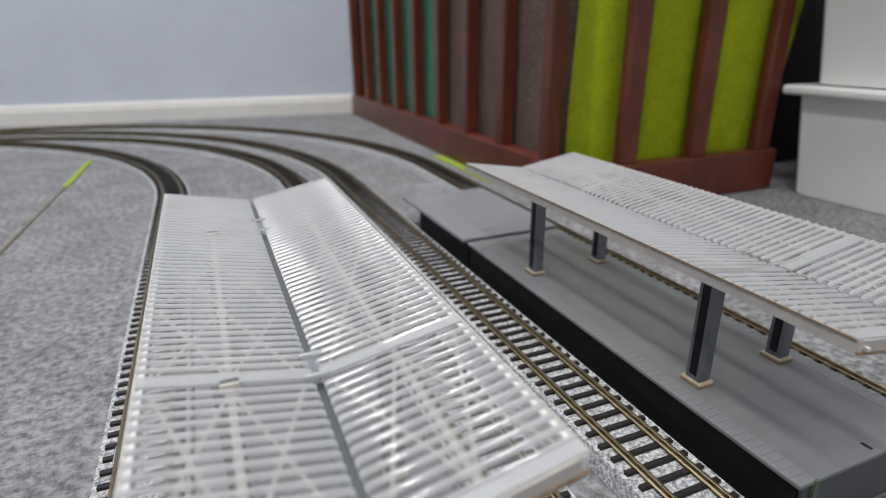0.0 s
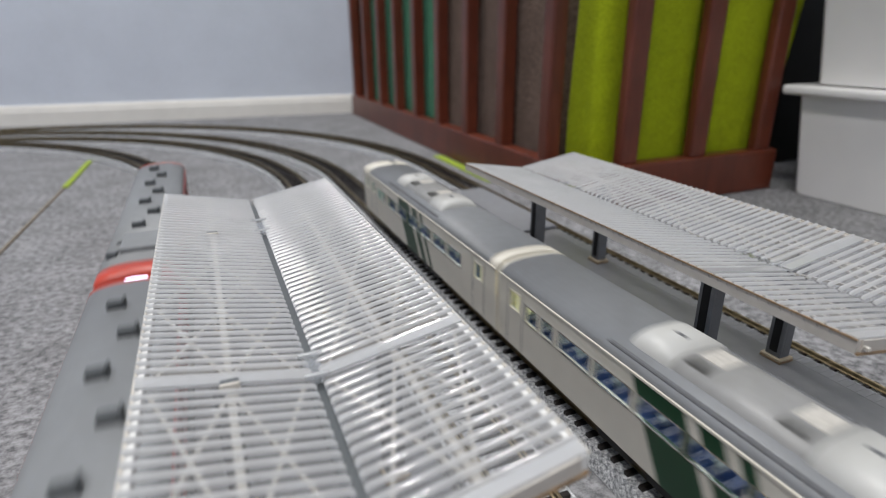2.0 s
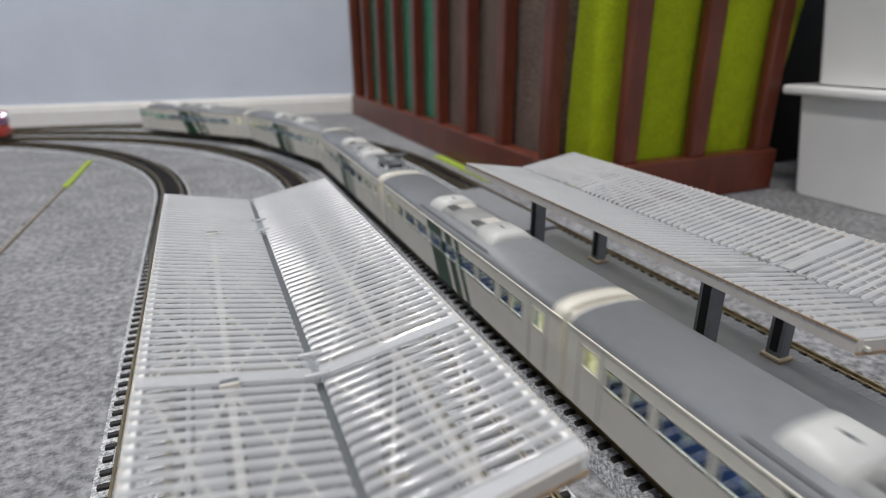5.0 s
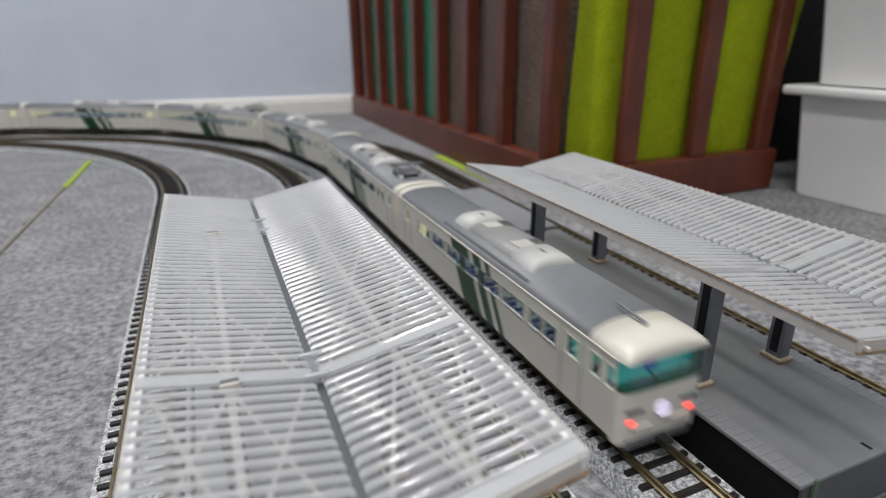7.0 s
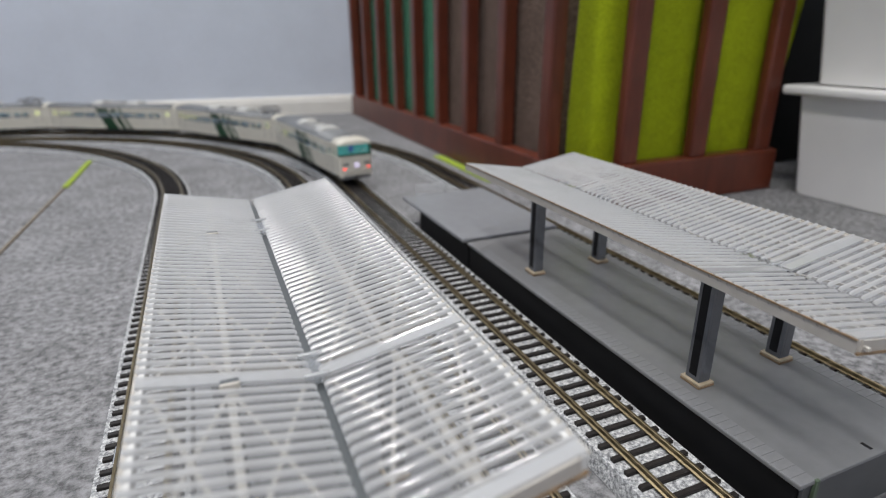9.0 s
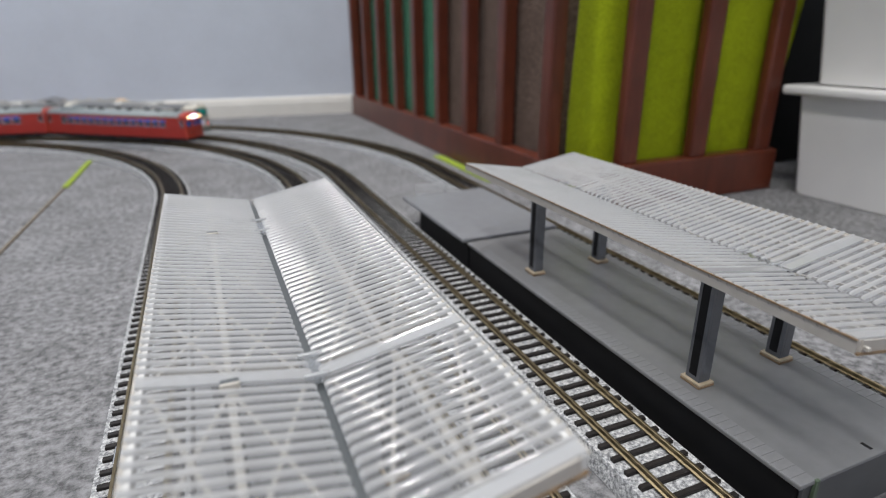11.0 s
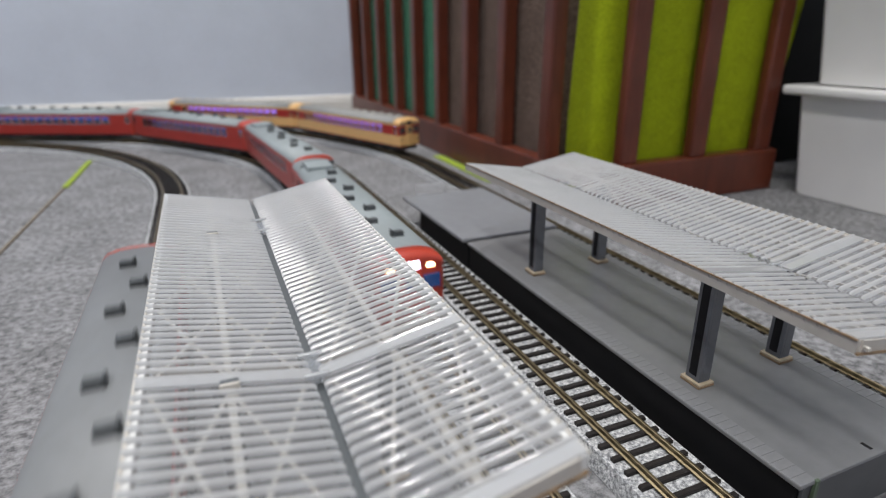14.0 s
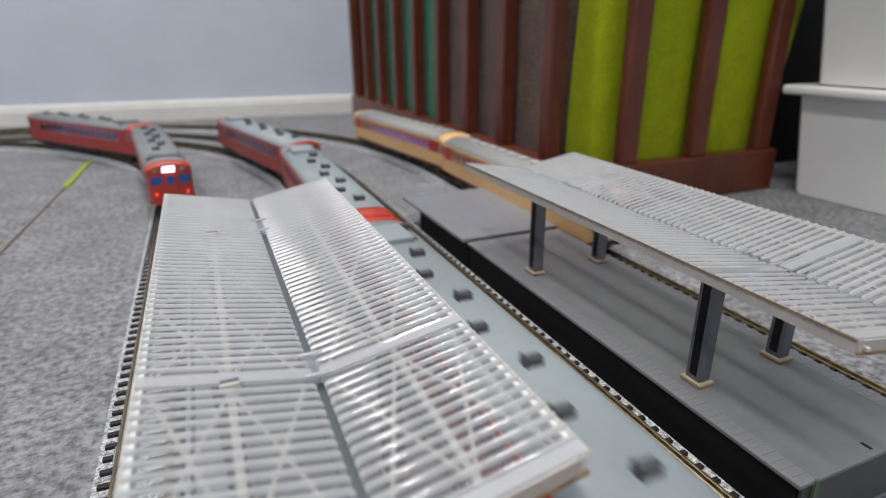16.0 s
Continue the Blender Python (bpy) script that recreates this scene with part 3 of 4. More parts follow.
# ---- canopies ----
def build_canopy(xc, y0, y1, ze, zv, label, edge, slots):
    c = thing("platform_canopy", label, "canopy", "butterfly canopies")
    w, gap, pitch = 0.0415, 0.0010, 0.0039
    flats = [(y0, y0 + 0.0042), (0.1284, 0.1328), (y1 - 0.003, y1)]

    def zat(u):
        return zv + (ze - zv) * u

    for side in (-1, 1):
        xa, xb = xc + side * gap, xc + side * w
        over = 1.0 + 0.0004 / (w - gap)
        bm = bmesh.new()
        ys = []
        ribs = round((y1 - y0) / pitch)
        n = ribs * 10
        for i in range(n + 1):
            y = y0 + (y1 - y0) * i / n
            flat = any(a <= y <= b for a, b in flats)
            ph = math.sin(2 * math.pi * ribs * i / n)
            h = 0.0 if flat else 0.0009 * math.copysign(abs(ph) ** 0.6, ph)
            ys.append((y, h))
        grid = []
        for y, h in ys:
            grid.append([[bm.verts.new((xa + (xb - xa) * u, y, zat(u) + h * (0.4 if u == 0 else 1) + t)) for u in (0.0, 0.02, 0.965, over)] for t in (0.0, -0.0005)])
        for i in range(n):
            for j in range(3):
                a, b = grid[i], grid[i + 1]
                thick = 1 if ys[i][1] + ys[i + 1][1] > 0.0001 else 0
                bm.faces.new((a[0][j], a[0][j + 1], b[0][j + 1], b[0][j])).material_index = thick
                if j != 1:
                    bm.faces.new((a[1][j], b[1][j], b[1][j + 1], a[1][j + 1])).material_index = thick
        part("roof_sheet", bm, SHEET, c, "corrugated frosted plastic roof sheet", smooth=True).data.materials.append(RIDGE)
        for a, b in flats:
            bm = bmesh.new()
            v = box(bm, 0, 1, a + 0.0004, b - 0.0004, -0.0004, 0.0006)
            for q in v:
                u = q.co.x
                q.co.x, q.co.z = xa + (xb - xa) * u, zat(u) + q.co.z
            part("flat_strip", bm, RIDGE, c, "milky flat plastic roof strip")
        bm = bmesh.new()
        beam(bm, (xb - side * 0.0008, y0, ze - 0.0022), (xb - side * 0.0008, y1, ze - 0.0022), 0.0016, 0.0040)
        part("fascia", bm, FASCIA if edge is TAN else EAVE, c)
        bm = bmesh.new()
        beam(bm, (xb + side * 0.0002, y0, ze + 0.0001), (xb + side * 0.0002, y1, ze + 0.0001), 0.0006, 0.0005)
        part("edge_strip", bm, edge if side < 0 else CREAM, c, "thin edge strip")
        for yy in (y0 - 0.0002, y1 - 0.0012):
            bm = bmesh.new()
            beam(bm, (xa, yy + 0.0006, zat(0) - 0.0022), (xb - side * 0.0017, yy + 0.0006, zat(1) - 0.0022), 0.0014, 0.0038)
            part("end_beam", bm, FASCIA, c)
        bm = bmesh.new()
        beam(bm, (xa, y0 - 0.0004, zat(0) - 0.0040), (xb, y0 - 0.0004, zat(1) - 0.0040), 0.0008, 0.0007)
        part("cut_edge", bm, TAN, c, "thin tan cut edge")
        xm = (xa + xb) / 2
        bm = bmesh.new()
        beam(bm, (xm, y0 + 0.002, zat(0.5) - 0.0018), (xm, y1 - 0.002, zat(0.5) - 0.0018), 0.0019, 0.0014)
        part("purlin", bm, CREAM, c)
        for ya, ye in ((0.1290, 0.0765), (0.1765, 0.1335), (0.2220, 0.1790), (0.2675, 0.2245), (0.3130, 0.2700)):
            for ua, ub in ((0.06, 0.5), (0.5, 0.94)):
                for p, q in ((ua, ub), (ub, ua)):
                    bm = bmesh.new()
                    beam(bm, (xa + (xb - xa) * p, ya, zat(p) - 0.0020 - 0.0001 * (p < q)), (xa + (xb - xa) * q, ye, zat(q) - 0.0020 - 0.0001 * (p < q)), 0.0010, 0.0009)
                    part("brace", bm, CREAM, c)
        for yb, d in (((0.1287, 0.0009), (0.2515, 0.0010)) if slots and side < 0 else ()):
            slot = part("peg_slot", rbox(xm - 0.0022, xm + 0.0022, yb - d, yb + d, zat(0.5) - 0.0010, zat(0.5) + 0.0012, 0.0002, 1), GUTTER, c, "dark peg slot")
            part("slot_lip", rbox(xm - 0.0024, xm + 0.0024, yb - d - 0.0010, yb - d - 0.0001, zat(0.5) - 0.0010, zat(0.5) + 0.0013, 0.0002, 1), CREAM, slot, "cream lip")
    part("gutter", rbox(xc - 0.0026, xc + 0.0026, y0 + 0.001, y1 - 0.001, zv - 0.0046, zv - 0.0030, 0.0003), GUTTER, c, "grey valley gutter")
    for yb, half in ((0.1344, 0.0064), (0.2660, 0.0100)) if slots else ((0.1420, 0.0090), (0.2690, 0.0080)):
        clip = part("clip", rbox(xc - 0.0024, xc + 0.0024, yb - half, yb + half, zv - 0.0014, zv + 0.0006, 0.0004), CLEARCLIP, c, "clear plastic clip")
        for k in (-0.85, 0.85):
            part("clip_bar", rbox(xc - 0.0034, xc + 0.0034, yb + k * half - 0.0007, yb + k * half + 0.0007, zv + 0.0007, zv + 0.0016, 0.0003), SHEETFLAT, clip)
    for px in (-0.0230, 0.0230):
        for py in (0.1412, 0.2662):
            x = xc + px
            u = (abs(px) - gap) / (w - gap)
            top = zat(u) - 0.0025
            post = part("post", rbox(x - 0.0030, x + 0.0030, py - 0.0036, py + 0.0036, DECKZ + 0.0020, top, 0.0003, 1), POST, c)
            # No hollow here: a near-black strip paints the recess shade on the side face.
            part("web_strip", rbox(x - 0.00315, x - 0.0029, py - 0.0019, py + 0.0019, DECKZ + 0.0042, top - 0.001, 0.0001, 1), PLINTH, post, "dark strip standing in for the shade of a recessed web")
            part("web_strip", rbox(x - 0.0016, x + 0.0016, py - 0.0037, py - 0.0034, DECKZ + 0.0042, top - 0.001, 0.0001, 1), POST, post)
            base = part("post_base", rbox(x - 0.0042, x + 0.0042, py - 0.0050, py + 0.0050, DECKZ + 0.0001, DECKZ + 0.0010, 0.0002, 1), TAN, c, "tan square base plate")
            part("base_plate", rbox(x - 0.0041, x + 0.0041, py - 0.0049, py + 0.0049, DECKZ + 0.0011, DECKZ + 0.0021, 0.0002, 1), TANPLATE, base)
            bm = bmesh.new()
            beam(bm, (xc + math.copysign(0.0032, px), py, zat(0) - 0.0028), (xc + math.copysign(0.0390, px), py, zat(0.95) - 0.0028), 0.0020, 0.0018)
            part("bracket", bm, CREAM, c)
    return c


build_canopy(0.0180, 0.0700, 0.3180, 0.0812, 0.0735, "frosted corrugated butterfly canopy with cream lattice frame", CREAM, True)
build_canopy(0.1945, 0.0785, 0.3270, 0.0800, 0.0735, "frosted corrugated butterfly canopy on grey steel posts", TAN, False)


# ---- rolling stock ----
def shell(L0, L1, hw, zb, zg, holes, lean=0.0):
    """Two side walls from y=L0 to L1 with real window holes and reveals."""
    bm = bmesh.new()
    ys = sorted({L0, L1, *(a for h in holes for a in h[:2])})
    zs = sorted({zb, zg, *(a for h in holes for a in h[2:])})
    for side in (-1, 1):
        x = side * hw
        grid = [[bm.verts.new((x - side * 0.0012 * max(0, (0.016 - z)) / 0.008, y, z)) for z in zs] for y in ys]
        for i in range(len(ys) - 1):
            for j in range(len(zs) - 1):
                ym, zm = (ys[i] + ys[i + 1]) / 2, (zs[j] + zs[j + 1]) / 2
                if any(h[0] < ym < h[1] and h[2] < zm < h[3] for h in holes):
                    continue
                bm.faces.new((grid[i][j], grid[i + 1][j], grid[i + 1][j + 1], grid[i][j + 1]))
        for a, b, c, d in holes:
            o = [(a, c), (b, c), (b, d), (a, d)]
            outer = [bm.verts.new((x, *p)) for p in o]
            inner = [bm.verts.new((x - side * 0.0011, *p)) for p in o]
            for i in range(4):
                bm.faces.new((outer[i], outer[(i + 1) % 4], inner[(i + 1) % 4], inner[i]))
    return bm


def roof_bm(y0, y1, hw, zg, zr, inset=0.0, lift=0.0, power=0.75, round_front=0.0):
    """An arched roof between y0 and y1; round_front rounds the y1 end down."""
    bm = bmesh.new()
    m = 16
    stations = [(y0, 1.0), (y1, 1.0)]
    if round_front:
        stations = [(y0, 1.0)] + [(y1 - round_front * (1 - math.sin(a)), math.cos(a) ** 0.5 if a < 1.5 else 0.12) for a in (0.0, 0.5, 0.9, 1.2, 1.4, 1.52)]
    rings = []
    for y, k in stations:
        ring = []
        for i in range(m + 1):
            th = math.pi * i / m
            cx = math.copysign(abs(math.cos(th)) ** power, math.cos(th))
            ring.append(bm.verts.new(((hw - inset) * cx * (0.9 + 0.1 * k), y, zg + lift + (zr - zg) * math.sin(th) ** 0.9 * k)))
        rings.append(ring)
    for a, b in zip(rings, rings[1:]):
        for i in range(m):
            bm.faces.new((a[i], a[i + 1], b[i + 1], b[i]))
    bm.faces.new(rings[0])
    bm.faces.new(rings[-1][::-1])
    return bm


def end_plate(y, hw, zb, zg, zr, t=0.0006):
    bm = bmesh.new()
    m = 12
    pts = [(-hw, zb), (hw, zb)] + [(hw * math.copysign(abs(math.cos(math.pi * i / m)) ** 0.75, math.cos(math.pi * i / m)), zg + (zr - zg) * math.sin(math.pi * i / m) ** 0.9) for i in range(m + 1)]
    a = [bm.verts.new((x, y - t / 2, z)) for x, z in pts]
    b = [bm.verts.new((x, y + t / 2, z)) for x, z in pts]
    bm.faces.new(a)
    bm.faces.new(b[::-1])
    n = len(pts)
    for i in range(n):
        bm.faces.new((a[i], b[i], b[(i + 1) % n], a[(i + 1) % n]))
    return bm


def ring_bm(w, h, t=0.0006, d=0.0004):
    """A thin window frame in the yz plane."""
    bm = bmesh.new()
    for a, b, c, e in ((-w / 2 - t, w / 2 + t, -h / 2 - t, -h / 2), (-w / 2 - t, w / 2 + t, h / 2, h / 2 + t), (-w / 2 - t, -w / 2, -h / 2, h / 2), (w / 2, w / 2 + t, -h / 2, h / 2)):
        box(bm, -d / 2, d / 2, a, b, c, e)
    return bm


FRAMES = {}


def add_windows(car, holes, hw, pane, frame_mat):
    for a, b, c, d in holes:
        key = (round(b - a, 4), round(d - c, 4), pane.name, frame_mat.name)
        if key not in FRAMES:
            bm = bmesh.new()
            box(bm, -0.00015, 0.00015, -(b - a) / 2, (b - a) / 2, -(d - c) / 2, (d - c) / 2)
            FRAMES[key] = (mesh_of("window", ring_bm(b - a, d - c), frame_mat), mesh_of("pane", bm, pane))
        for side in (-1, 1):
            w = piece("window", FRAMES[key][0], car, (side * (hw + 0.0001), (a + b) / 2, (c + d) / 2))
            piece("pane", FRAMES[key][1], w, (-side * 0.0007, 0, 0)).visible_shadow = False


def add_running_gear(car, L, base):
    part("underframe", rbox(-0.0135, 0.0135, -L / 2 + 0.006, L / 2 - 0.006, 0.0045, 0.0092, 0.0006, 1), BLACK, car)
    for y0, y1 in ((-0.040, -0.012), (-0.004, 0.020), (0.026, 0.046)):
        part("equipment_box", rbox(-0.0150, 0.0150, y0, y1, 0.0028, 0.0090, 0.0006, 1), BLACK, car)
    for s in (-1, 1):
        bg = part("bogie", rbox(-0.0125, 0.0125, s * base - 0.017, s * base + 0.017, 0.0030, 0.0075, 0.0008, 1), BLACK, car)
        for dy in (-0.013, 0.013):
            bm = bmesh.new()
            for sx in (-1, 1):
                disc_x(bm, sx * 0.0088 - 0.0013, s * base + dy, 0.0056, 0.0054, 0.0026)
            part("wheelset", bm, WHEEL, bg, "steel wheelset")


def add_cooler(car, yc, zr):
    ac = part("roof_cooler", roof_bm(yc - 0.0400, yc + 0.0400, 0.0126, zr - 0.0040, zr + 0.0030, power=0.6), ACGREY, car, "grey roof air-conditioning unit", smooth=True)
    for s in (-1, 1):
        hood = roof_bm(-0.0095, 0.0095, 0.0130, zr - 0.0042, zr + 0.0043, power=0.6, round_front=0.004)
        bmesh.ops.transform(hood, matrix=Matrix.Translation((0, yc + s * 0.0325, 0)) @ Matrix.Rotation(0 if s > 0 else math.pi, 4, "Z"), verts=hood.verts[:])
        part("hood", hood, ACWHITE, ac, "white end hood", smooth=True)
    for s in (-1, 1):
        for i in range(7):
            y = yc + s * (0.012 + 0.0013 * i)
            bm = bmesh.new()
            box(bm, -0.0090, -0.0040, y, y + 0.0005, zr + 0.0015, zr + 0.0031)
            part("grille_slat", bm, GRILLE, ac)
        bm = bmesh.new()
        disc = rbox(-0.0030, 0.0060, yc + s * 0.016 - 0.0045, yc + s * 0.016 + 0.0045, zr + 0.0024, zr + 0.0033, 0.0002, 1)
        bm.free()
        part("fan_cover", disc, FANTAN, ac, "tan mesh fan cover")
        part("hatch", rbox(-0.0010, 0.0006, yc + s * 0.031 - 0.0024, yc + s * 0.031 + 0.0024, zr + 0.0040, zr + 0.0044, 0.0001, 1), ROOFDARK, ac, "dark hatch")
    for sx in (-1, 1):
        part("roof_walk", rbox(sx * 0.0150 - 0.0018, sx * 0.0150 + 0.0018, yc - 0.047, yc + 0.047, zr - 0.0055, zr - 0.0020, 0.0004, 1), ROOFDARK, car, "dark grey roof walk")


def add_pantograph(car, yc, zr):
    p = part("pantograph", rbox(-0.0085, 0.0085, yc - 0.011, yc + 0.011, zr + 0.0022, zr + 0.0030, 0.0002, 1), PANTO, car, "folded silver diamond pantograph")
    for sx in (-1, 1):
        for sy in (-1, 1):
            bm = bmesh.new()
            beam(bm, (sx * 0.0075, yc + sy * 0.0100, zr - 0.0006), (sx * 0.0075, yc + sy * 0.0100, zr + 0.0024), 0.0024, 0.0024)
            part("insulator", bm, WHITEPLASTIC, p, "white insulator")
        for sy in (-1, 1):
            bm = bmesh.new()
            beam(bm, (sx * 0.0075, yc + sy * 0.0020, zr + 0.0036), (sx * 0.0050, yc + sy * 0.0190, zr + 0.0052), 0.0011, 0.0010)
            beam(bm, (sx * 0.0050, yc + sy * 0.0190, zr + 0.0052), (sx * 0.0090, yc - sy * 0.0015, zr + 0.0078), 0.0009, 0.0009)
            part("arm", bm, PANTO, p)
    for dy in (-0.0018, 0.0018):
        bm = bmesh.new()
        beam(bm, (-0.0130, yc + dy, zr + 0.0084), (0.0130, yc + dy, zr + 0.0084), 0.0013, 0.0010)
        part("contact_strip", bm, PANTO, p)
    for sx in (-0.011, 0.011):
        bm = bmesh.new()
        beam(bm, (sx, yc + 0.012, zr - 0.0012), (sx, yc + 0.060, zr - 0.0012), 0.0008, 0.0008)
        part("roof_cable", bm, ROOFDARK, car)


def headrests(z, rows):
    bm = bmesh.new()
    for y in rows:
        for sx in (-1, 1):
            for dx in (-0.0027, 0.0027):
                box(bm, sx * 0.0095 + dx - 0.0021, sx * 0.0095 + dx + 0.0021, y + 0.0010, y + 0.0030, z + 0.0090, z + 0.0120)
    return bm


def seats(L, hw, z, rows):
    bm = bmesh.new()
    for y in rows:
        for sx in (-1, 1):
            box(bm, sx * 0.0095 - 0.0055, sx * 0.0095 + 0.0055, y - 0.0026, y + 0.0026, z, z + 0.0040)
            box(bm, sx * 0.0095 - 0.0055, sx * 0.0095 + 0.0055, y + 0.0012, y + 0.0028, z + 0.004, z + 0.0115)
    return bm


ELEN, EHW, EZB, EZG, EZR = 0.2380, 0.0184, 0.0088, 0.0415, 0.0475
H = ELEN / 2


def electric_car(label, body_mat, cab=False, panto=False):
    car = thing("electric_railcar", label, "model train car", "ivory express train")
    big = [(0.0660 + 0.0225 * i, 0.0660 + 0.0225 * i + 0.0195) for i in range(6)] if cab else [(0.0500 + 0.0225 * i, 0.0500 + 0.0225 * i + 0.0195) for i in range(6)]
    small = [(0.0410, 0.0500), (0.0520, 0.0610)] if cab else [(0.0245, 0.0335), (0.0365, 0.0455), (0.1865, 0.1955), (0.1985, 0.2075)]
    doors = [(0.0255, 0.0335), (0.2150, 0.2230)] if cab else [(0.0110, 0.0190), (0.2165, 0.2245)]
    cabw = [(0.0050, 0.0092), (0.0125, 0.0180)] if cab else []
    wz = (0.0275, 0.0350)

    def hole(d, z):
        return (H - d[1], H - d[0], z[0], z[1])

    hb = [hole(d, wz) for d in big + small]
    hd = [hole(d, (0.0290, 0.0372)) for d in doors]
    hc = [hole(d, (0.0292, 0.0378)) for d in cabw]
    y1 = H - (0.004 if cab else 0)
    part("body", shell(-H, y1, EHW, EZB, EZG, hb + hd + hc), body_mat, car)
    add_windows(car, hb, EHW, GLASS, CHROME)
    add_windows(car, hd + hc, EHW, GLASS, IVORY)
    part("interior_floor", rbox(-EHW + 0.002, EHW - 0.002, -H + 0.001, y1 - 0.001, EZB, EZB + 0.008, 0.0003, 1), INTERIOR, car)
    part("seats", seats(ELEN, EHW, EZB + 0.0085, [H - 0.0240 - 0.0113 * i for i in range(16)]), SEATBLUE, car, "rows of blue seats")
    part("headrests", headrests(EZB + 0.0085, [H - 0.0240 - 0.0113 * i for i in range(16)]), INTERIOR, car, "white seat headrest covers")
    part("interior_light", rbox(-0.0025, 0.0025, -H + 0.030, H - 0.045, 0.0392, 0.0400, 0.0002, 1), CARLIGHT, car, "warm interior light strip")
    for i, (a, b) in enumerate(doors):
        part("vestibule", rbox(-EHW + 0.0035, EHW - 0.0035, H - b - 0.001, H - a + 0.001, EZB + 0.009, EZG - 0.001, 0.0004, 1), GREENLIT if (cab and i == 0) else WARMLIT, car, "lit vestibule behind door window")
    for a, b in doors:
        for sx in (-1, 1):
            for yy in (H - a + 0.0022, H - b - 0.0030):
                bm = bmesh.new()
                box(bm, sx * (EHW - 0.00005), sx * (EHW + 0.00012), yy, yy + 0.00035, EZB + 0.002, EZG - 0.002)
                part("door_joint", bm, ROOFGREY, car)
    for sx in (-1, 1):
        bm = bmesh.new()
        box(bm, sx * (EHW - 0.0004), sx * (EHW + 0.0006), -H, y1, EZG - 0.0002, EZG + 0.0006)
        part("gutter_rail", bm, IVORY, car)
    ca, cb = 0.0075, (0.0200 if cab else 0.0016)
    part("roof", roof_bm(-H + ca, H - cb, EHW, EZG + 0.0004, EZR), ROOFGREY, car, "mid-grey painted roof", smooth=True)
    part("roof_end", roof_bm(-H, -H + ca - 0.0002, EHW, EZG + 0.0004, EZR + 0.0002), IVORY, car, "ivory roof end", smooth=True)
    part("end_wall", end_plate(-H, EHW - 0.0003, EZB, EZG, EZR), IVORY, car)
    part("gangway", rbox(-0.0150, 0.0150, -H - 0.0018, -H + 0.0004, 0.012, 0.0445, 0.0006, 1), IVORY, car, "cream gangway bellows")
    if cab:
        part("roof_end", roof_bm(H - cb + 0.0002, H + 0.0006, EHW + 0.0003, EZG + 0.0002, EZR + 0.0006, round_front=0.0085), IVORY, car, "rounded ivory cab roof", smooth=True)

        def nose(z0, z1, f0, f1, depth=0.0):
            bm = bmesh.new()
            pts = []
            for i in range(13):
                a = math.pi * i / 12
                px = (EHW - depth) * math.copysign(abs(math.cos(a)) ** 0.32, math.cos(a))
                pts.append((px, abs(math.sin(a)) ** 0.55))
            lo = [bm.verts.new((x, H - 0.0042 + f0 * k, z0)) for x, k in pts]
            hi = [bm.verts.new((x, H - 0.0042 + f1 * k, z1)) for x, k in pts]
            for i in range(12):
                bm.faces.new((lo[i], lo[i + 1], hi[i + 1], hi[i]))
            bm.faces.new(lo[::-1])
            bm.faces.new(hi)
            return bm

        part("nose", nose(EZB - 0.0005, 0.0300, 0.0042, 0.0046), IVORY, car, "ivory cab front", smooth=False)
        part("window_sill", nose(0.0301, 0.0318, 0.0047, 0.0045), mat_green, car, "dark green band under cab window")
        part("windshield", nose(0.0319, 0.0418, 0.0045, 0.0030), TEALGLASS, car, "wraparound cab window").visible_shadow = False
        part("cab_blind", rbox(0.0005, 0.0060, H - 0.0048, H - 0.0044, 0.0340, 0.0400, 0.0001, 1), CABBLUE, car, "blue blind behind the cab window, given its own glow")
        part("cab_lining", rbox(-0.0165, 0.0165, H - 0.012, H - 0.0050, 0.0302, 0.0405, 0.0006, 1), TEALCAB, car, "teal lit cab interior")
        part("skirt", rbox(-0.0150, 0.0150, H - 0.006, H + 0.0004, 0.0055, EZB + 0.001, 0.0012, 2), ROOFDARK, car, "dark grey skirt")
        for sx in (-1, 1):
            part("tail_light", rbox(sx * 0.0132 - 0.0017, sx * 0.0132 + 0.0017, H - 0.001, H + 0.0007, 0.0165, 0.0180, 0.0004, 2), REDLAMP, car, "glowing red tail light")
            part("bumper", rbox(sx * 0.0085 - 0.0040, sx * 0.0085 + 0.0040, H - 0.001, H + 0.0012, 0.0135, 0.0155, 0.0004, 2), IVORY, car)
            part("lamp_bezel", rbox(sx * 0.0120 - 0.0036, sx * 0.0120 + 0.0036, H - 0.0010, H + 0.0006, 0.0208, 0.0228, 0.0005, 2), ROOFDARK, car)
        part("head_mark", rbox(-0.0030, 0.0030, H - 0.001, H + 0.0009, 0.0178, 0.0232, 0.0024, 4), HEADMARK, car, "glowing white head mark")
        bm = bmesh.new()
        beam(bm, (0.0020, H - 0.026, EZR + 0.0030), (0.0020, H - 0.010, EZR + 0.0018), 0.0010, 0.0008)
        part("antenna", bm, ROOFGREY, car)
        for sx in (-0.004, 0.004):
            bm = bmesh.new()
            beam(bm, (sx, H + 0.0002, 0.0325), (sx * 2.2, H - 0.0005, 0.0390), 0.0004, 0.0004)
            part("wiper", bm, BLACK, car)
        bm = bmesh.new()
        beam(bm, (0, H - 0.001, 0.0085), (0, H + 0.0055, 0.0085), 0.0040, 0.0022)
        part("coupler", bm, BLACK, car)
    else:
        part("roof_end", roof_bm(H - cb + 0.0002, H, EHW, EZG + 0.0004, EZR + 0.0002), IVORY, car, "ivory roof end", smooth=True)
        part("end_wall", end_plate(H, EHW - 0.0003, EZB, EZG, EZR), IVORY, car)
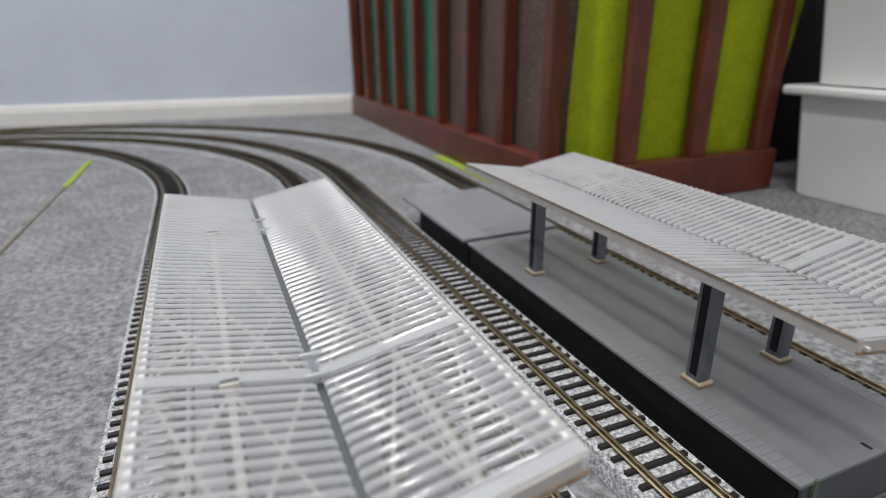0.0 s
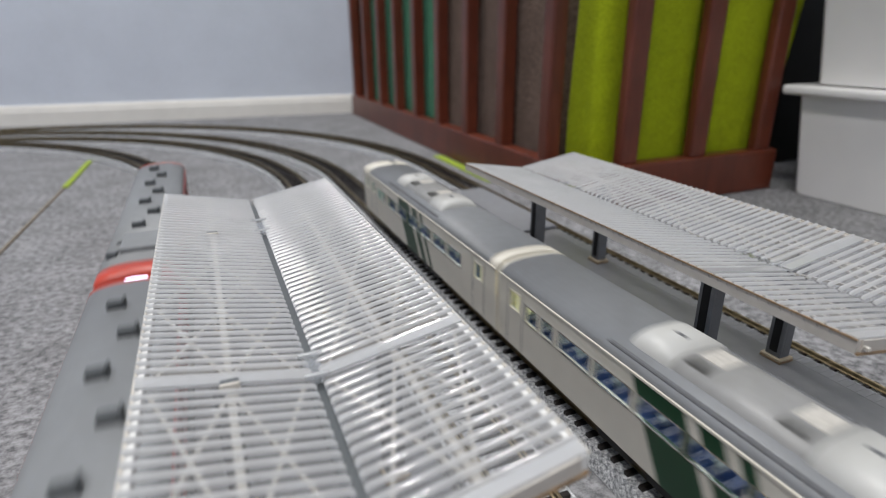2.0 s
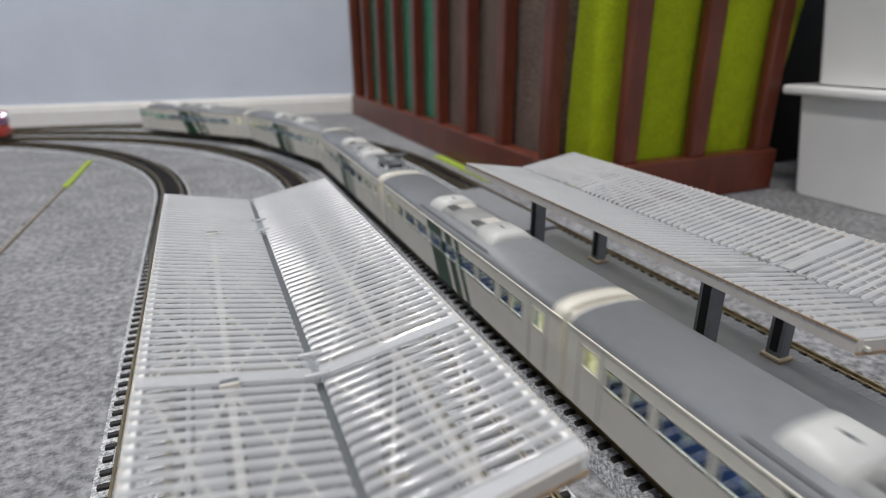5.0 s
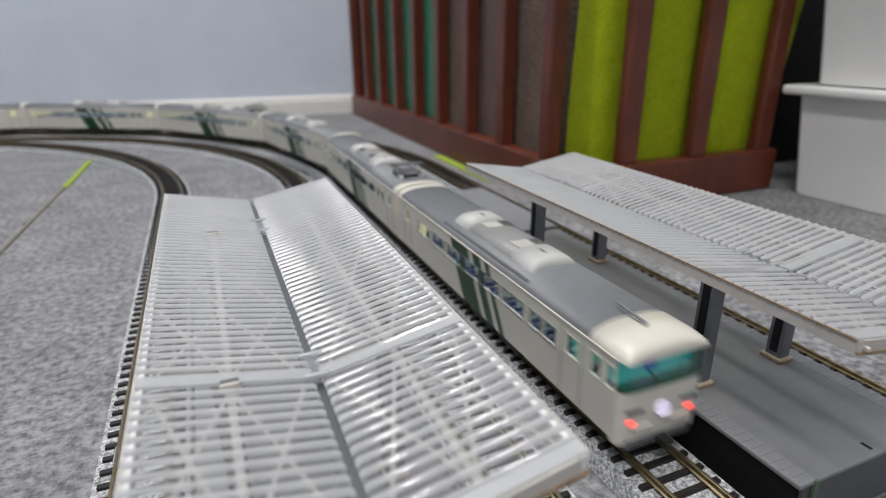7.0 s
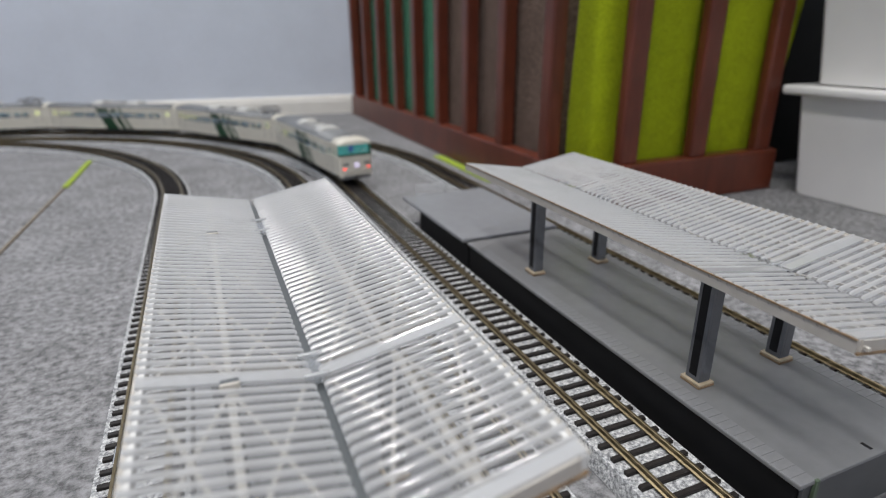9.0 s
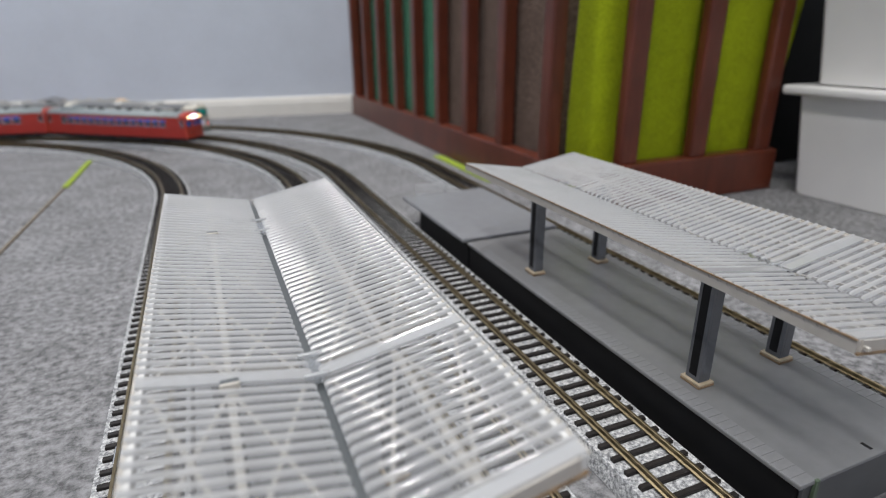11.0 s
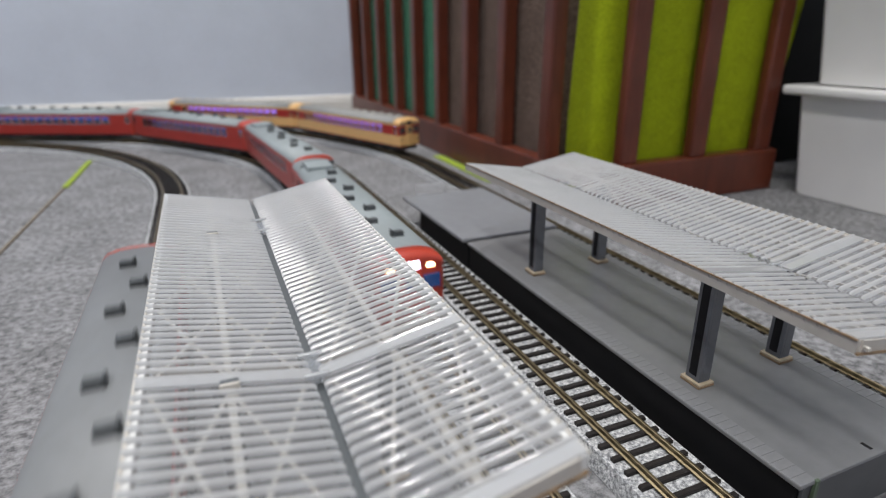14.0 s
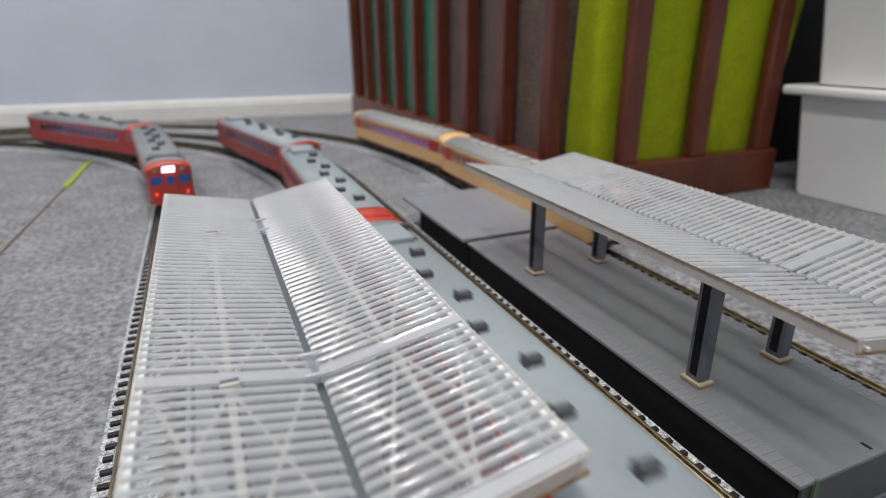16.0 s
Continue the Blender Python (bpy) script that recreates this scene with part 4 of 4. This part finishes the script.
        part("gangway", rbox(-0.0150, 0.0150, H - 0.0004, H + 0.0014, 0.012, 0.0445, 0.0006, 1), IVORY, car, "cream gangway bellows")
    add_cooler(car, H - 0.113 if cab else H - 0.1235, EZR)
    if panto:
        add_pantograph(car, -H + 0.030, EZR)
    add_running_gear(car, ELEN, 0.084)
    return car


mat_green = mat("dark_green_band_paint", (0.010, 0.075, 0.040), 0.35, var=0.05, scale=80)
DLEN, DHW, DZB, DZG, DZR = 0.2600, 0.0181, 0.0095, 0.0390, 0.0458
D = DLEN / 2


def diesel_car(name, label, group, body_mat, roof_mat, face_mat, vent_mat, lit, front="dark", back="dark", express=False, plain_front=False, plain_back=False):
    """A railcar with a cab at both ends; front and back say which lamps are lit there: head, tail or dark."""
    car = thing(name, label, "model train car", group)
    wins = [(0.036 + 0.0131 * i, 0.036 + 0.0131 * i + 0.0100) for i in range(15)]
    wz = (0.0250, 0.0350)
    hw_ = [(D - b, D - a, *wz) for a, b in wins]
    cabw = [(D - 0.0100, D - 0.0045, 0.0265, 0.0350), (-D + 0.0045, -D + 0.0100, 0.0265, 0.0350)]
    part("body", shell(-D + 0.003, D - 0.003, DHW, DZB, DZG, hw_ + cabw), body_mat, car)
    add_windows(car, hw_ + cabw, DHW, DARKPANE if not express else GLASS, face_mat if express else CHROME)
    part("interior_floor", rbox(-DHW + 0.002, DHW - 0.002, -D + 0.004, D - 0.004, DZB, DZB + 0.0125, 0.0003, 1), INTERIOR, car)
    part("interior_light", rbox(-0.0040, 0.0040, -D + 0.030, D - 0.030, 0.0295, 0.0330, 0.0004, 1), lit, car, "glowing interior light strip")
    df, db = (0.0040 if plain_front else 0.0115), (0.0040 if plain_back else 0.0115)
    part("roof", roof_bm(-D + db + 0.0002, D - df - 0.0002, DHW, DZG, DZR), roof_mat, car, "grey painted roof", smooth=True)
    for s, lamps in ((1, front), (-1, back)):
        plain = plain_front if s > 0 else plain_back
        cap = roof_bm(D - (df if s > 0 else db), D - (0.0005 if plain else 0), DHW + 0.0001, DZG, DZR + 0.0001, round_front=0.0012 if plain else 0.005)
        face = bmesh.new()
        pts = []
        for i in range(13):
            a = math.pi * i / 12
            pts.append((DHW * math.copysign(abs(math.cos(a)) ** 0.4, math.cos(a)), abs(math.sin(a)) ** 0.6))
        lo = [face.verts.new((x, D - 0.0032 + 0.0032 * k, DZB)) for x, k in pts]
        md = [face.verts.new((x, D - 0.0032 + 0.0032 * k, 0.026)) for x, k in pts]
        hi = [face.verts.new((x, D - 0.0032 + 0.0024 * k, DZG + 0.0010)) for x, k in pts]
        for u, v in ((lo, md), (md, hi)):
            for i in range(12):
                face.faces.new((u[i], u[i + 1], v[i + 1], v[i]))
        face.faces.new(lo[::-1])
        face.faces.new(hi)
        rot = Matrix.Rotation(0 if s > 0 else math.pi, 4, "Z")

        def put(nm, bm, m, lab="", parent=car, smooth=False):
            bmesh.ops.transform(bm, matrix=rot, verts=bm.verts[:])
            return part(nm, bm, m, parent, lab, smooth)

        put("roof_end", cap, face_mat, "rounded cab roof end", smooth=True)
        fc = put("cab_front", face, body_mat if express else face_mat, "painted cab front")
        for sx in (() if plain else (-1, 1)):
            put("cab_window", rbox(sx * 0.0112 - 0.0045, sx * 0.0112 + 0.0045, D - 0.0022, D + 0.0003, 0.0265, 0.0340, 0.0006, 2), VENT if express else mat_glowpane, "dark cab window", fc)
            lamp = WARMLAMP if lamps == "head" else DARKLAMP
            put("headlight", rbox(sx * 0.0105 - 0.0024, sx * 0.0105 + 0.0024, D - 0.0030, D + 0.0002, 0.0375, 0.0405, 0.0008, 2), lamp, "lit warm headlight" if lamps == "head" else "unlit headlight", fc)
            put("tail_lamp", rbox(sx * 0.0125 - 0.0009, sx * 0.0125 + 0.0009, D - 0.0010, D + 0.0006, 0.0178, 0.0194, 0.0005, 2), REDLAMP if lamps == "tail" else VENT, "", fc)
        put("gangway_door", rbox(-0.0052, 0.0052, D - 0.001, D + 0.0009, 0.0100, 0.0355, 0.0006, 2), face_mat, "gangway door", fc)
        put("door_window", rbox(-0.0032, 0.0032, D, D + 0.0012, 0.0265, 0.0340, 0.0005, 2), VENT if express else mat_glowpane, "dark door window", fc)
        if not plain:
            put("destination_panel", rbox(-0.0048, 0.0048, D - 0.0055, D + 0.0004, 0.0376, 0.0420, 0.0006, 2), VENT if lamps == "none" else WHITELIT, "glowing white destination panel", fc)
        put("skirt", rbox(-0.0130, 0.0130, D - 0.004, D, 0.0050, DZB, 0.0008, 1), BLACK, "", fc)
        cp = bmesh.new()
        beam(cp, (0, D - 0.002, 0.0070), (0, D + 0.0040, 0.0070), 0.0034, 0.0022)
        put("coupler", cp, BLACK, "", fc)
    n = 7 if not express else 12
    for i in range(n):
        y = (D - 0.030 - 0.0265 * i) if not express else (D - 0.022 - 0.0190 * i)
        x = 0.0032 if i % 2 else -0.0032
        if express:
            x = 0.0
        bm = rbox(x - 0.0034, x + 0.0034, y - 0.0020, y + 0.0020, DZR - 0.0012, DZR + 0.0027, 0.0005, 2) if not express else rbox(x - 0.0036, x + 0.0036, y - 0.0030, y + 0.0030, DZR - 0.0012, DZR + 0.0022, 0.0006, 2)
        vent = part("roof_vent", bm, vent_mat, car, "roof ventilator")
        if not express:
            part("vent_cowl", rbox(x + 0.0022, x + 0.0036, y - 0.0024, y + 0.0024, DZR - 0.0010, DZR + 0.0036, 0.0004, 1), vent_mat, vent)
    if not express:
        part("radiator_housing", rbox(-0.0085, 0.0120, -D + 0.026, -D + 0.052, DZR - 0.0030, DZR + 0.0026, 0.0008, 2), roof_mat, car)
        part("exhaust", rbox(-0.0145, -0.0095, -D + 0.024, -D + 0.0275, DZR - 0.0034, DZR + 0.0012, 0.0005, 2), VENT, car, "dark roof exhaust box")
        part("roof_step", roof_bm(-D + 0.0285, -D + 0.0305, DHW - 0.0012, DZG, DZR + 0.0016), VENT, car, "dark raised step across the roof", smooth=True)
        part("hatch", rbox(-0.0120, -0.0095, -D + 0.044, -D + 0.048, DZR - 0.0020, DZR - 0.0002, 0.0003, 1), VENT, car)
    for sx in (-1, 1):
        bm = bmesh.new()
        box(bm, sx * (DHW - 0.0003), sx * (DHW + 0.0005), -D + 0.004, D - 0.004, DZG - 0.0006, DZG + 0.0002)
        part("gutter_rail", bm, body_mat, car)
    add_running_gear(car, DLEN, 0.088)
    return car


# the opaque pane emits faint blue itself, in place of light from the cab
mat_glowpane = mat("glowing_blue_cab_pane", (0.02, 0.05, 0.14), 0.08, emit=(0.05, 0.16, 0.6), power=0.12)

# the ivory express: six cars on the third loop
E_TRAIN = [electric_car("ivory electric railcar with green slanting stripes and cab", LIVERY, cab=True)]
mid = electric_car("ivory electric trailer car with green slanting stripes", LIVERY)
pan = electric_car("ivory electric car with stripes and folded pantograph", LIVERY, panto=True)
E_TRAIN += [mid, pan, copy_thing(mid, Matrix.Identity(4)), copy_thing(pan, Matrix.Identity(4)),
            electric_car("ivory electric railcar with lit red tail lights", LIVERYBACK, cab=True)]
# two-car vermilion railcars on the first loop
RED = ("diesel_railcar", "vermilion diesel railcar with grey roof and lit cab end")
A_TRAIN = [diesel_car(*RED, "two-car vermilion train", VERMILION, KIHAGREY, REDFACE, VENT, BLUELIT, "dark", "tail", plain_front=True)]
A_TRAIN.append(copy_thing(A_TRAIN[0], Matrix.Identity(4)))
# four-car vermilion train on the second loop
B_HEAD = diesel_car("diesel_railcar", "vermilion diesel railcar with lit warm headlights", "four-car vermilion train", VERMILION, KIHAROOF, REDFACE, VENT, BLUELIT, "head", "dark", plain_back=True)
B_MID = diesel_car("diesel_railcar", "vermilion diesel railcar coupled within its train", "four-car vermilion train", VERMILION, KIHAROOF, REDFACE, VENT, BLUELIT, "dark", "dark", plain_front=True)
B_THIRD = diesel_car("diesel_railcar", "vermilion diesel railcar with lit destination panel", "four-car vermilion train", VERMILION, KIHAROOF, REDFACE, VENT, BLUELIT, "dark", "dark", plain_back=True)
B_TRAIN = [B_HEAD, B_MID, B_THIRD, copy_thing(B_MID, Matrix.Identity(4))]
# two-car cream and red express on the fourth loop
C_TRAIN = [diesel_car("express_railcar", "cream diesel express car with red window band", "two-car cream express", EXPRESS, EXPRESSROOF,
                      mat("cream_cab_paint", (0.78, 0.48, 0.20), 0.38, var=0.05, scale=80), VENTPALE, VIOLIT, "none", "none", express=True)]
C_TRAIN.append(copy_thing(C_TRAIN[0], Matrix.Identity(4)))

# ---- pieces of tracks and platforms ----
for k_, t_ in enumerate(TRACKS):
    build_sleepers(k_, t_)
build_edge_tiles(platform_left, *PL)
build_edge_tiles(platform_right, *PR)


# ---- what moves ----
def car_pose(k, s, base, turned):
    """A car centred at s on loop k, carried by its two bogies."""
    ax, ay, _ = loop_at(k, s - base)
    bx, by, _ = loop_at(k, s + base)
    rz = math.degrees(math.atan2(by - ay, bx - ax)) - 90 + (180 if turned else 0)
    return pose((ax + bx) / 2, (ay + by) / 2, RAILTOP, 0, 0, rz)


def run_train(cars, k, s0, speed, pitch, base, turned):
    """cars, from the head of the train backwards; the head's front end is at s0 at the start and goes with speed."""
    way = 1 if speed > 0 else -1
    for i, car in enumerate(cars):
        rows = []
        for j in range(65):
            t = 0.25 * j
            t = min(16.0, round(t * FPS) / FPS)
            rows.append((t, car_pose(k, s0 + speed * t - way * (i + 0.5) * pitch, base, turned[i])))
        walk(car, rows)


def motions():
    run_train(E_TRAIN, 2, 0.0105, 0.2231, 0.2415, 0.084, [False] * 5 + [True])
    run_train(A_TRAIN, 0, -0.2120, 0.3760, 0.2700, 0.088, [False, False])
    run_train(B_TRAIN, 1, 0.1230 + 0.2290 * 14.5, -0.2290, 0.2675, 0.088, [True] * 4)
    run_train(C_TRAIN, 3, 0.2950 + 0.2050 * 16.0, -0.2050, 0.2665, 0.088, [True] * 2)


motions()
